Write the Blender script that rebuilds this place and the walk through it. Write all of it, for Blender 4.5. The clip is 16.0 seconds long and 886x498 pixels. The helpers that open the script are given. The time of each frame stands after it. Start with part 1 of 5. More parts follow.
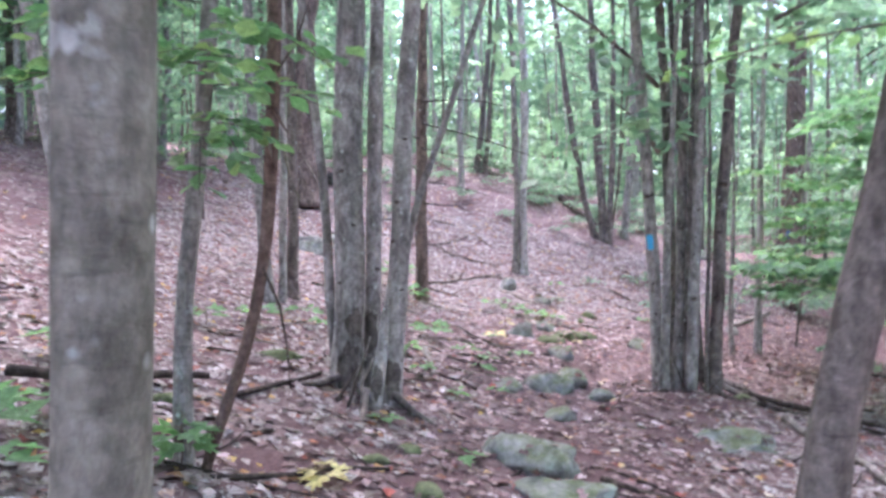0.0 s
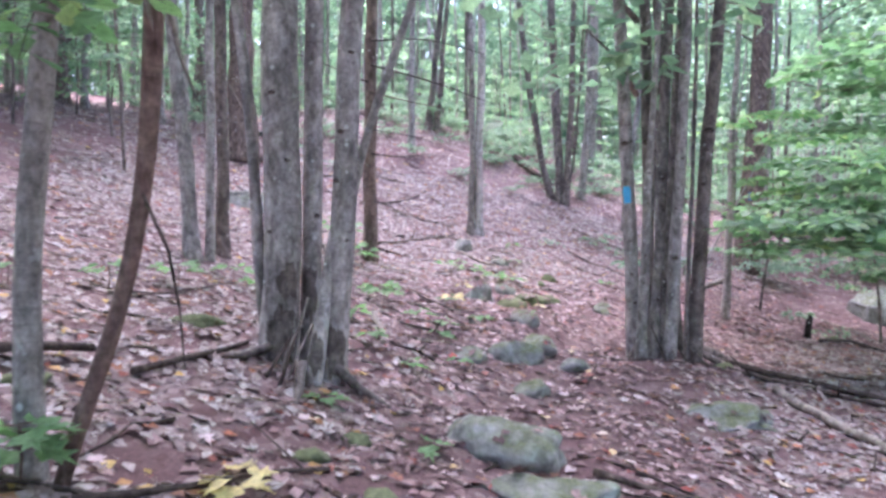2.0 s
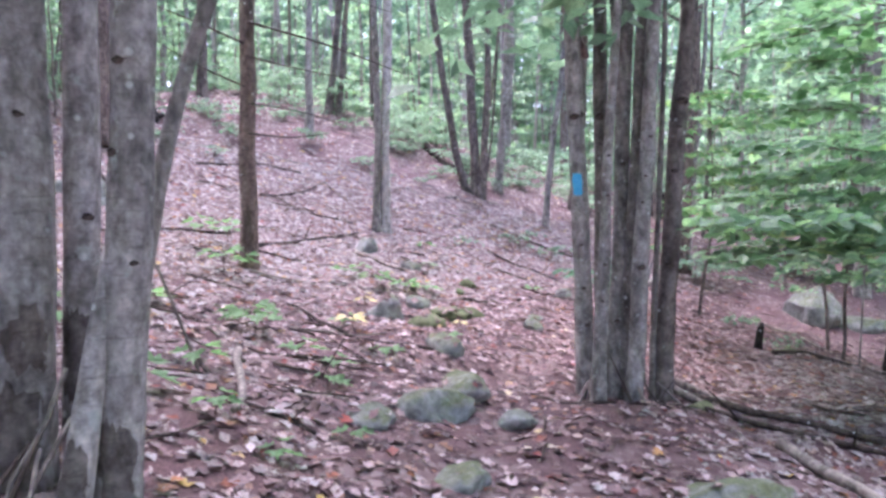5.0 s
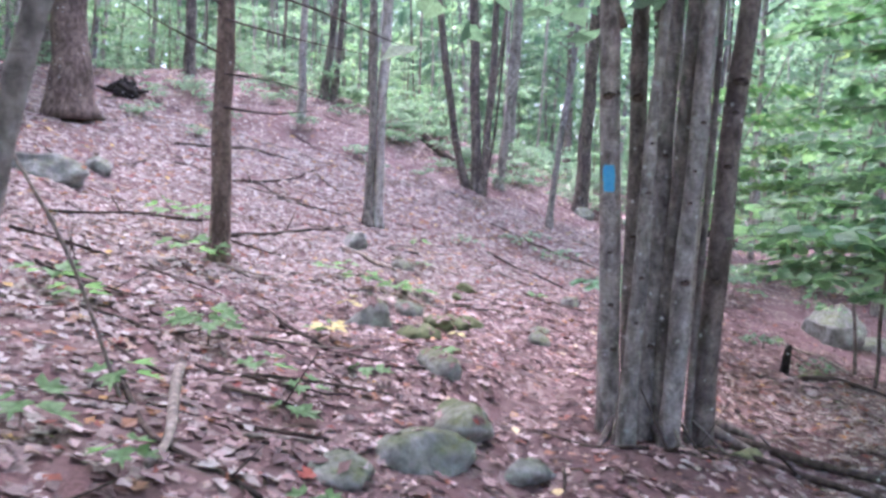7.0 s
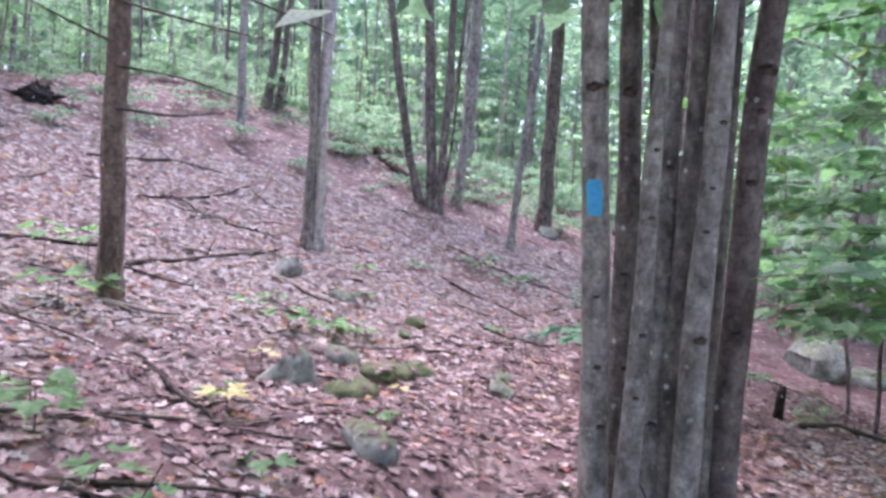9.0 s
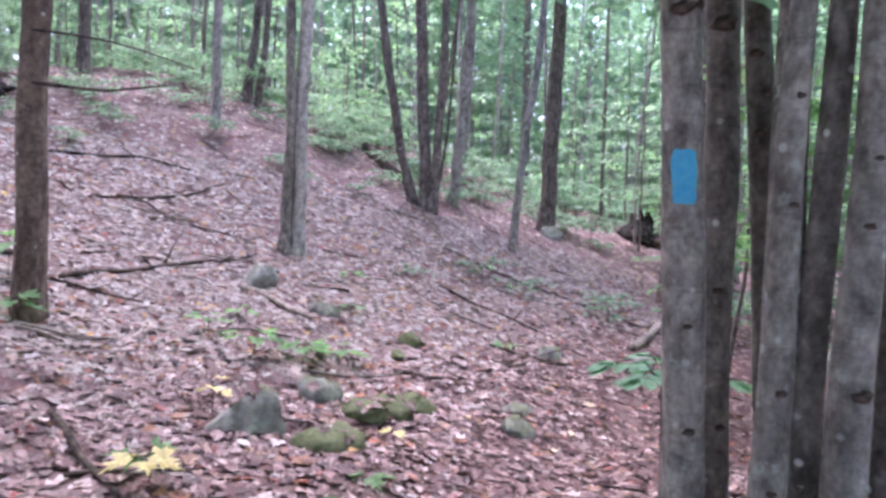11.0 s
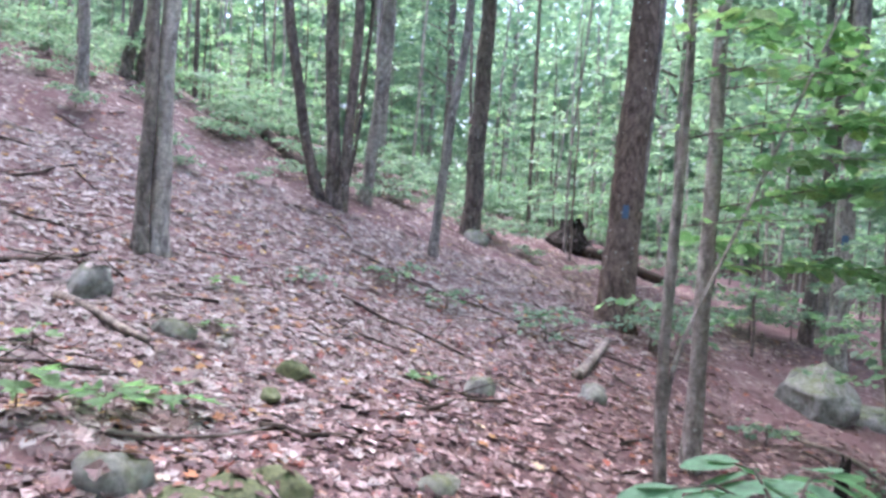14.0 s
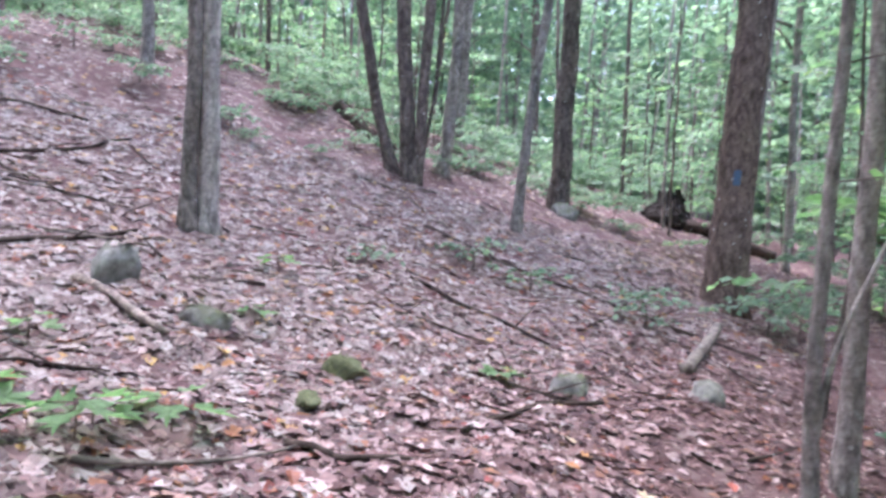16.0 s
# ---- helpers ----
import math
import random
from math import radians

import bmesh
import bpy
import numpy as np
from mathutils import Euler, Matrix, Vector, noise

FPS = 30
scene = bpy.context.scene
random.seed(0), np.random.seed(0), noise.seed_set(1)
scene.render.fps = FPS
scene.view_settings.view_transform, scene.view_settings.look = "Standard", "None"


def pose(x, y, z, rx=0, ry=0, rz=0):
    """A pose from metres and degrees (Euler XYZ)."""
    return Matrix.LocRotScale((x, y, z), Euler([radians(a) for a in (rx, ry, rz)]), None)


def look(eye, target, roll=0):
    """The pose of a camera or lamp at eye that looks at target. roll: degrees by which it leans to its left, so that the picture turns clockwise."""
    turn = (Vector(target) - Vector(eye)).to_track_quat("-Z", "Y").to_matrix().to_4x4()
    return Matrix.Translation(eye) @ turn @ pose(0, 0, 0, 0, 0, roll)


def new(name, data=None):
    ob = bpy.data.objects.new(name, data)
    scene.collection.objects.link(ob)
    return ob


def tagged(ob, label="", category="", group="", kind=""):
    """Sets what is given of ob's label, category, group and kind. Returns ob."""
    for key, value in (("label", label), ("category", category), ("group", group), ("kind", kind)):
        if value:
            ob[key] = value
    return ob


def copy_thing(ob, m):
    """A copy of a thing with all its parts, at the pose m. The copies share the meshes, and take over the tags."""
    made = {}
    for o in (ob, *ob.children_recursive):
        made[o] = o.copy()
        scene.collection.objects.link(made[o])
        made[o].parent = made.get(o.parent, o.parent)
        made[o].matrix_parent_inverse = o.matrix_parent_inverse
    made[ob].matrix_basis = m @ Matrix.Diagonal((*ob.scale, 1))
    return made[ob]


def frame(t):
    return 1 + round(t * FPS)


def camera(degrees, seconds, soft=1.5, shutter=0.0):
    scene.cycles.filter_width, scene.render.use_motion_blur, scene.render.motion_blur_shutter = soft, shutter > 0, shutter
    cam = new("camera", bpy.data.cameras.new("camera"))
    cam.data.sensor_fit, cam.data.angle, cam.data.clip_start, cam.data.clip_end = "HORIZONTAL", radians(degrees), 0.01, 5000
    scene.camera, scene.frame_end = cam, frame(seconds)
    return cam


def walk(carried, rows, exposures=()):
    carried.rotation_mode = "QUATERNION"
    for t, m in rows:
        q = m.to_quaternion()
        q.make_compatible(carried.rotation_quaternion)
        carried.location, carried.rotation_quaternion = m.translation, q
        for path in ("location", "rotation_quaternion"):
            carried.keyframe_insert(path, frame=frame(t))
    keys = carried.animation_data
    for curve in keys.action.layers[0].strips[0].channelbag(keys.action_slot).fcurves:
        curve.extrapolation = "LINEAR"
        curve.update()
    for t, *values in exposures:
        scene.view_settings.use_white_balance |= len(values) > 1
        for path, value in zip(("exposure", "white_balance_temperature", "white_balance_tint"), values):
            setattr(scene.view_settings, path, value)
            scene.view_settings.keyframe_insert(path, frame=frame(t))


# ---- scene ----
from mathutils.bvhtree import BVHTree

cam = camera(61.7, 16.0, soft=3.0, shutter=0.5)
PATH = [
    (0, (-0.067, 0.016, 1.419), (-0.047, 2.016, 1.398), -0.4),
    (0.5, (-0.069, 0.256, 1.418), (-0.076, 2.253, 1.321), -4.0),
    (1, (-0.082, 0.444, 1.382), (-0.105, 2.439, 1.24), -3.2),
    (1.5, (-0.114, 0.764, 1.302), (0.005, 2.756, 1.176), -0.4),
    (2, (-0.105, 1.063, 1.255), (0.056, 3.054, 1.143), 0.1),
    (2.5, (0.001, 1.399, 1.245), (0.169, 3.392, 1.231), -1.3),
    (3, (0.034, 1.73, 1.181), (0.252, 3.717, 1.146), -0.4),
    (3.5, (0.0, 2.094, 1.291), (0.313, 4.069, 1.23), 1.2),
    (4, (0.025, 2.35, 1.255), (0.349, 4.317, 1.093), 0.2),
    (4.5, (0.106, 2.724, 1.266), (0.494, 4.681, 1.135), -0.6),
    (7, (0.362, 4.109, 1.217), (0.783, 6.059, 1.079), 2.5),
    (7.5, (0.407, 4.466, 1.256), (0.894, 6.402, 1.142), 2.3),
    (8, (0.527, 4.733, 1.256), (1.07, 6.654, 1.133), 2.2),
    (8.5, (0.68, 5.047, 1.268), (1.203, 6.975, 1.171), 2.7),
    (11, (1.049, 6.577, 1.231), (1.593, 8.5, 1.147), 2.0),
    (11.5, (1.16, 6.894, 1.162), (1.771, 8.787, 0.957), 0.8),
    (12, (1.23, 7.152, 1.148), (1.799, 9.064, 0.997), 0.8),
    (12.5, (1.283, 7.498, 1.152), (2.094, 9.322, 1.025), 1.1),
    (13, (1.377, 7.739, 1.156), (2.281, 9.519, 1.038), 1.2),
    (13.5, (1.556, 7.995, 1.118), (2.351, 9.826, 0.996), 2.3),
    (14, (1.681, 8.287, 1.099), (2.431, 10.14, 1.047), 3.3),
    (14.5, (1.817, 8.492, 1.074), (2.608, 10.327, 1.009), 2.7),
    (15, (1.982, 8.793, 1.042), (2.665, 10.67, 0.952), 2.3),
    (15.5, (2.089, 8.987, 1.044), (2.696, 10.892, 0.97), 2.7),
    (16, (2.108, 9.17, 1.025), (2.634, 11.096, 0.905), 2.3),
]
walk(cam, [(t, look(eye, target, roll)) for t, eye, target, roll in PATH], [(0, 3.02, 5420, 32), (3.5, 2.97, 5420, 39), (7.5, 2.86, 5420, 35), (11.5, 2.62, 5420, 35), (13, 2.63, 5420, 28), (14.5, 2.65, 5420, 27), (16, 2.60, 5420, 30)])

# ---- light ----
world = bpy.data.worlds.new("sky")
scene.world = world
world.use_nodes = True
sky = world.node_tree.nodes.new("ShaderNodeTexSky")
sky.sky_type, sky.sun_disc = "NISHITA", False
sky.sun_elevation, sky.sun_rotation = radians(70.5), radians(-8)
sky.dust_density, sky.air_density, sky.ozone_density = 6.0, 1.0, 1.0
background = world.node_tree.nodes["Background"]
world.node_tree.links.new(sky.outputs[0], background.inputs[0])
background.inputs[1].default_value = 0.15
sun_data = bpy.data.lights.new("sun", "SUN")
sun_data.energy, sun_data.angle, sun_data.color = 1.1, radians(60), (1.0, 0.97, 0.92)
sun = new("sun", sun_data)
sun.matrix_world = look((-1, 7, 20), (0, 0, 0))


# ---- materials ----
def material(name, rough=0.8, spec=0.3):
    m = bpy.data.materials.new(name)
    m.use_nodes = True
    n = m.node_tree.nodes
    b = n["Principled BSDF"]
    b.inputs["Roughness"].default_value = rough
    b.inputs["Specular IOR Level"].default_value = spec
    return m, n, m.node_tree.links, b


def ramp(n, stops):
    r = n.new("ShaderNodeValToRGB")
    e = r.color_ramp.elements
    while len(e) < len(stops):
        e.new(0.5)
    for el, (p, c) in zip(e, stops):
        el.position, el.color = p, (*c, 1)
    return r


def coords(n, links, scale, kind="Object"):
    c = n.new("ShaderNodeTexCoord")
    m = n.new("ShaderNodeMapping")
    m.inputs["Scale"].default_value = scale
    links.new(c.outputs[kind], m.inputs[0])
    return m.outputs[0]


def noise_tex(n, links, vec, scale, detail=5.0, rough=0.6):
    t = n.new("ShaderNodeTexNoise")
    t.inputs["Scale"].default_value, t.inputs["Detail"].default_value = scale, detail
    t.inputs["Roughness"].default_value = rough
    links.new(vec, t.inputs["Vector"])
    return t.outputs[0]


def mix(n, links, fac, a, b, mode="MIX"):
    x = n.new("ShaderNodeMix")
    x.data_type, x.blend_type = "RGBA", mode
    for sock, v in ((x.inputs[0], fac), (x.inputs[6], a), (x.inputs[7], b)):
        if isinstance(v, (int, float)):
            sock.default_value = v
        elif isinstance(v, tuple):
            sock.default_value = (*v, 1)
        else:
            links.new(v, sock)
    return x.outputs[2]


def bump(n, links, b, height, strength, dist):
    p = n.new("ShaderNodeBump")
    p.inputs["Strength"].default_value, p.inputs["Distance"].default_value = strength, dist
    links.new(height, p.inputs["Height"])
    links.new(p.outputs[0], b.inputs["Normal"])


def bark(name, dark, pale, lichen=(0.42, 0.42, 0.38), spots=0.66, moss=0.0):
    m, n, k, b = material(name, 0.9, 0.15)
    v = coords(n, k, (1, 1, 1))
    streak = noise_tex(n, k, coords(n, k, (6, 6, 3.6)), 2.6, 7, 0.62)
    blotch = noise_tex(n, k, coords(n, k, (1, 1, 0.55)), 4.2, 4)
    base = ramp(n, [(0.3, dark), (0.5, tuple((a + c) / 2 for a, c in zip(dark, pale))), (0.7, pale)])
    k.new(streak, base.inputs[0])
    tone = ramp(n, [(0.34, (0.58, 0.57, 0.56)), (0.5, (0.95, 0.94, 0.93)), (0.68, (1.12, 1.1, 1.08))])
    k.new(blotch, tone.inputs[0])
    col = mix(n, k, 1.0, base.outputs[0], tone.outputs[0], "MULTIPLY")
    bands = ramp(n, [(0.58, (0, 0, 0)), (0.72, (0.55, 0.55, 0.55))])
    k.new(noise_tex(n, k, coords(n, k, (5, 5, 30)), 1.6, 4), bands.inputs[0])
    col = mix(n, k, bands.outputs[0], col, tuple(0.6 * c for c in dark))
    wet = ramp(n, [(0.58, (0, 0, 0)), (0.68, (0.7, 0.7, 0.7))])
    k.new(noise_tex(n, k, coords(n, k, (1, 1, 0.4)), 7, 6, 0.65), wet.inputs[0])
    col = mix(n, k, wet.outputs[0], col, tuple(0.55 * c for c in dark))
    fleck = ramp(n, [(0.3, (0.75, 0.75, 0.75)), (0.7, (1.2, 1.2, 1.2))])
    k.new(noise_tex(n, k, v, 38, 3), fleck.inputs[0])
    col = mix(n, k, 1.0, col, fleck.outputs[0], "MULTIPLY")
    pale_spot = ramp(n, [(spots, (0, 0, 0)), (spots + 0.05, (1, 1, 1))])
    k.new(noise_tex(n, k, v, 11, 3), pale_spot.inputs[0])
    col = mix(n, k, pale_spot.outputs[0], col, lichen)
    dots = n.new("ShaderNodeTexVoronoi")
    dots.inputs["Scale"].default_value = 13
    k.new(v, dots.inputs["Vector"])
    pick = n.new("ShaderNodeSeparateColor")
    k.new(dots.outputs["Color"], pick.inputs[0])
    chance = ramp(n, [(0.80, (0, 0, 0)), (0.82, (1, 1, 1))])
    k.new(pick.outputs[0], chance.inputs[0])
    near = ramp(n, [(0.14, (0.85, 0.85, 0.85)), (0.22, (0, 0, 0))])
    k.new(dots.outputs["Distance"], near.inputs[0])
    col = mix(n, k, mix(n, k, 1.0, chance.outputs[0], near.outputs[0], "MULTIPLY"), col, (0.62, 0.62, 0.58))
    mottle = ramp(n, [(0.36, (0.62, 0.61, 0.60)), (0.52, (1, 1, 1)), (0.66, (1.22, 1.21, 1.2))])
    k.new(noise_tex(n, k, coords(n, k, (1, 1, 0.6)), 17, 6, 0.75), mottle.inputs[0])
    col = mix(n, k, 1.0, col, mottle.outputs[0], "MULTIPLY")
    if moss:
        green = ramp(n, [(1 - moss, (0, 0, 0)), (1.12 - moss, (1, 1, 1))])
        k.new(noise_tex(n, k, v, 5, 5), green.inputs[0])
        col = mix(n, k, green.outputs[0], col, (0.07, 0.10, 0.04))
    info = n.new("ShaderNodeObjectInfo")
    vary = ramp(n, [(0, (0.8, 0.8, 0.8)), (1, (1.15, 1.12, 1.1))])
    k.new(info.outputs["Random"], vary.inputs[0])
    k.new(mix(n, k, 1.0, col, vary.outputs[0], "MULTIPLY"), b.inputs["Base Color"])
    grit = n.new("ShaderNodeMath")
    grit.operation = "MULTIPLY_ADD"
    grit.inputs[1].default_value = 0.45
    k.new(noise_tex(n, k, coords(n, k, (1, 1, 0.7)), 55, 5, 0.7), grit.inputs[0])
    k.new(streak, grit.inputs[2])
    bump(n, k, b, grit.outputs[0], 0.7, 0.014)
    return m


def leaf(name, stops, thin=0.4, rough=0.5, gloss=0.35):
    m, n, k, b = material(name, rough, gloss)
    isle = n.new("ShaderNodeNewGeometry")
    r = ramp(n, stops)
    k.new(isle.outputs["Random Per Island"], r.inputs[0])
    speck = ramp(n, [(0.35, (0.72, 0.72, 0.72)), (0.65, (1.1, 1.1, 1.1))])
    k.new(noise_tex(n, k, coords(n, k, (1, 1, 1)), 40, 3), speck.inputs[0])
    col = mix(n, k, 1.0, r.outputs[0], speck.outputs[0], "MULTIPLY")
    k.new(col, b.inputs["Base Color"])
    if thin:
        tr = n.new("ShaderNodeBsdfTranslucent")
        k.new(mix(n, k, 1.0, col, (1.2, 1.3, 0.95), "MULTIPLY"), tr.inputs[0])
        sh = n.new("ShaderNodeMixShader")
        sh.inputs[0].default_value = thin
        k.new(b.outputs[0], sh.inputs[1])
        k.new(tr.outputs[0], sh.inputs[2])
        k.new(sh.outputs[0], n["Material Output"].inputs[0])
    return m


BARK_GREY = bark("bark_grey", (0.230, 0.208, 0.191), (0.540, 0.500, 0.466), spots=0.63)
BARK_BROWN = bark("bark_brown", (0.121, 0.100, 0.089), (0.316, 0.267, 0.239), spots=0.70)
BARK_MOSSY = bark("bark_mossy", (0.168, 0.158, 0.126), (0.420, 0.394, 0.336), spots=0.62, moss=0.42)
BARK_RED = bark("bark_red", (0.085, 0.055, 0.045), (0.25, 0.175, 0.145), spots=0.75)
BARK_DARK = bark("bark_dark", (0.118, 0.106, 0.094), (0.328, 0.296, 0.262), spots=0.70, moss=0.36)
BARK_ROT = bark("rotting_bark", (0.125, 0.112, 0.100), (0.375, 0.344, 0.312), spots=0.66)
BARK_PALE = bark("bark_pale", (0.231, 0.209, 0.185), (0.528, 0.484, 0.440), spots=0.62)
BARK_HEMLOCK = bark("bark_hemlock", (0.115, 0.085, 0.070), (0.29, 0.222, 0.188), spots=0.72)
BARK_BEECH = bark("bark_beech", (0.29, 0.272, 0.256), (0.62, 0.59, 0.56), spots=0.64)
DEAD_WOOD = bark("dead_wood", (0.035, 0.027, 0.023), (0.15, 0.115, 0.095), spots=0.74)
PALE_WOOD = bark("pale_wood", (0.17, 0.14, 0.12), (0.40, 0.35, 0.30), spots=0.7)
ROTTEN = bark("rotten_bark", (0.085, 0.072, 0.063), (0.26, 0.222, 0.196), spots=0.70)
CHARRED = bark("charred_wood", (0.010, 0.009, 0.008), (0.05, 0.042, 0.036), spots=0.8)

GREEN = leaf("green_leaf", [(0.0, (0.13, 0.24, 0.13)), (0.5, (0.20, 0.345, 0.195)), (0.9, (0.29, 0.45, 0.24)), (1.0, (0.39, 0.50, 0.20))], 0.58, 0.42, 0.6)
# paler, bluer green: the haze of distance is put into the leaf colour
HAZY_GREEN = leaf("far_leaf", [(0.0, (0.14, 0.23, 0.165)), (0.6, (0.22, 0.335, 0.24)), (1.0, (0.34, 0.46, 0.30))], 0.6, 0.45, 0.5)
SEEDLING = leaf("seedling_leaf", [(0.0, (0.13, 0.26, 0.12)), (0.7, (0.22, 0.37, 0.17)), (1.0, (0.36, 0.46, 0.19))], 0.6)
BROAD = leaf("broad_leaf", [(0.0, (0.13, 0.27, 0.17)), (1.0, (0.21, 0.37, 0.22))], 0.35, 0.62, 0.3)
YELLOW = leaf("yellow_leaf", [(0.0, (0.56, 0.45, 0.16)), (1.0, (0.72, 0.63, 0.30))], 0.3)
LITTER = leaf("litter_leaf", [(0.0, (0.129, 0.080, 0.072)), (0.2, (0.211, 0.147, 0.133)), (0.42, (0.295, 0.222, 0.202)), (0.66, (0.371, 0.301, 0.277)), (0.88, (0.461, 0.409, 0.381)), (0.93, (0.272, 0.123, 0.050)), (0.97, (0.242, 0.054, 0.043)), (1.0, (0.540, 0.367, 0.103))], 0.12, 0.6, 0.4)


# brown leaves of the brow, with some canopy shade put into their colour
SHADED_BROWN = leaf("browned_leaf", [(0.0, (0.13, 0.080, 0.068)), (0.3, (0.22, 0.145, 0.125)), (0.6, (0.32, 0.225, 0.20)), (0.9, (0.45, 0.35, 0.32)), (1.0, (0.40, 0.25, 0.10))], 0.12, 0.5, 0.5)
TRODDEN = leaf("trodden_leaf", [(0.0, (0.07, 0.036, 0.034)), (0.25, (0.145, 0.074, 0.068)), (0.55, (0.225, 0.128, 0.116)), (0.76, (0.35, 0.225, 0.21)), (0.9, (0.56, 0.43, 0.405)), (0.96, (0.30, 0.14, 0.07)), (1.0, (0.28, 0.065, 0.052))], 0.12, 0.55, 0.45)


def soil():
    m, n, k, b = material("forest_soil", 0.9, 0.2)
    v = coords(n, k, (1, 1, 1))
    cell = n.new("ShaderNodeTexVoronoi")
    cell.inputs["Scale"].default_value = 17
    k.new(v, cell.inputs["Vector"])
    sep = n.new("ShaderNodeSeparateColor")
    k.new(cell.outputs["Color"], sep.inputs[0])
    flakes = ramp(n, [(0.0, (0.085, 0.045, 0.042)), (0.35, (0.14, 0.088, 0.080)), (0.7, (0.21, 0.145, 0.132)), (1.0, (0.31, 0.24, 0.22))])
    k.new(sep.outputs[0], flakes.inputs[0])
    fine = noise_tex(n, k, v, 60, 6, 0.7)
    dirt = ramp(n, [(0.3, (0.075, 0.042, 0.040)), (0.7, (0.19, 0.112, 0.105))])
    k.new(fine, dirt.inputs[0])
    patch = ramp(n, [(0.42, (0, 0, 0)), (0.58, (1, 1, 1))])
    k.new(noise_tex(n, k, v, 1.3, 4), patch.inputs[0])
    k.new(mix(n, k, patch.outputs[0], dirt.outputs[0], flakes.outputs[0]), b.inputs["Base Color"])
    bump(n, k, b, fine, 0.6, 0.02)
    return m


def stone(name, moss):
    m, n, k, b = material(name, 0.9, 0.2)
    v = coords(n, k, (1, 1, 1))
    base = ramp(n, [(0.3, (0.115, 0.113, 0.10)), (0.48, (0.25, 0.245, 0.22)), (0.72, (0.43, 0.42, 0.385))])
    grain = noise_tex(n, k, v, 14, 8, 0.7)
    k.new(grain, base.inputs[0])
    lich = ramp(n, [(0.60, (0, 0, 0)), (0.66, (1, 1, 1))])
    k.new(noise_tex(n, k, v, 6, 4), lich.inputs[0])
    col = mix(n, k, lich.outputs[0], base.outputs[0], (0.36, 0.40, 0.34))
    geo = n.new("ShaderNodeNewGeometry")
    sep = n.new("ShaderNodeSeparateXYZ")
    k.new(geo.outputs["Normal"], sep.inputs[0])
    add = n.new("ShaderNodeMath")
    add.operation = "MULTIPLY_ADD"
    add.inputs[1].default_value, add.inputs[2].default_value = 0.35, moss - 0.5
    k.new(sep.outputs[2], add.inputs[0])
    tot = n.new("ShaderNodeMath")
    k.new(add.outputs[0], tot.inputs[0])
    k.new(noise_tex(n, k, v, 5, 6, 0.7), tot.inputs[1])
    cover = ramp(n, [(0.60, (0, 0, 0)), (0.85, (0.9, 0.9, 0.9))])
    k.new(tot.outputs[0], cover.inputs[0])
    tuft = ramp(n, [(0.3, (0.070, 0.082, 0.036)), (0.7, (0.16, 0.178, 0.072))])
    k.new(noise_tex(n, k, v, 45, 4), tuft.inputs[0])
    k.new(mix(n, k, cover.outputs[0], col, tuft.outputs[0]), b.inputs["Base Color"])
    bump(n, k, b, grain, 0.8, 0.02)
    return m


def paint(name, low, high):
    m, n, k, b = material(name, 0.6, 0.3)
    r = ramp(n, [(0.3, low), (0.7, high)])
    k.new(noise_tex(n, k, coords(n, k, (1, 1, 1)), 30, 4), r.inputs[0])
    k.new(r.outputs[0], b.inputs["Base Color"])
    return m


SOIL, STONE, MOSSY_STONE, MOSS, BLUE, FADED = soil(), stone("grey_stone", 0.43), stone("mossy_stone", 0.49), stone("moss", 0.9), paint("blue_paint", (0.07, 0.45, 0.80), (0.16, 0.60, 0.88)), paint("faded_blue_paint", (0.09, 0.12, 0.17), (0.08, 0.17, 0.30))


# ---- the lie of the land ----
PLANE = (0.035, -0.167, 0.115)
SWELL = np.array([-0.03, 0.215, 0.277, 0.291, 0.119, 0.022, 0.008, 0.086, 0.312, -0.45, -0.273, -0.03, 0.094, 0.07, 0.04, -0.022, -0.325, 0.281, -0.048, 0.225, 0.197, 0.15, -0.23, -0.32, -0.006, -0.727, -0.133, 0.122, 0.142, -0.186, -0.5, -0.093, -0.297, -0.302, -0.069, 0.013, 0.118, 0.05, -0.2, -0.067, -0.136, -0.083, -0.098, 0.049, 0.444, 0.142, -0.076, -0.017, -0.011, -0.06, 0.017, 0.353, 0.341, 0.117, 0.075, 0.025])
CENTRES = np.array([(a, b) for b in np.arange(-3, 32, 4.5) for a in np.arange(-8, 20, 4.5)])
TRAIL = ((0.0, -6.0), (0.05, 2.0), (0.9, 5.6), (1.75, 8.4), (3.2, 11.0), (5.6, 13.1), (8.2, 14.6), (12.0, 16.4), (20.0, 19.0))


def land(x, y):
    """Height of the ground, for numbers or arrays."""
    x, y = np.clip(x, -14, 26)[..., None], np.clip(y, -8, 36)[..., None]
    swell = np.exp(-((x - CENTRES[:, 0]) ** 2 + (y - CENTRES[:, 1]) ** 2) / (2 * 4.2**2)) @ SWELL
    rise = np.clip((y[..., 0] - 19) / 6, 0, 1)
    knoll = 0.5 * np.exp(-(((x[..., 0] + 0.5) / 3.6) ** 2)) * rise * rise * (3 - 2 * rise)
    return PLANE[0] + PLANE[1] * x[..., 0] + PLANE[2] * y[..., 0] + swell + knoll


def off_trail(x, y):
    """Distance from the trail's middle line, for arrays."""
    best = np.full(np.shape(x), 1e9)
    for (ax, ay), (bx, by) in zip(TRAIL, TRAIL[1:]):
        u = np.clip(((x - ax) * (bx - ax) + (y - ay) * (by - ay)) / ((bx - ax) ** 2 + (by - ay) ** 2), 0, 1)
        best = np.minimum(best, np.hypot(x - ax - u * (bx - ax), y - ay - u * (by - ay)))
    return best


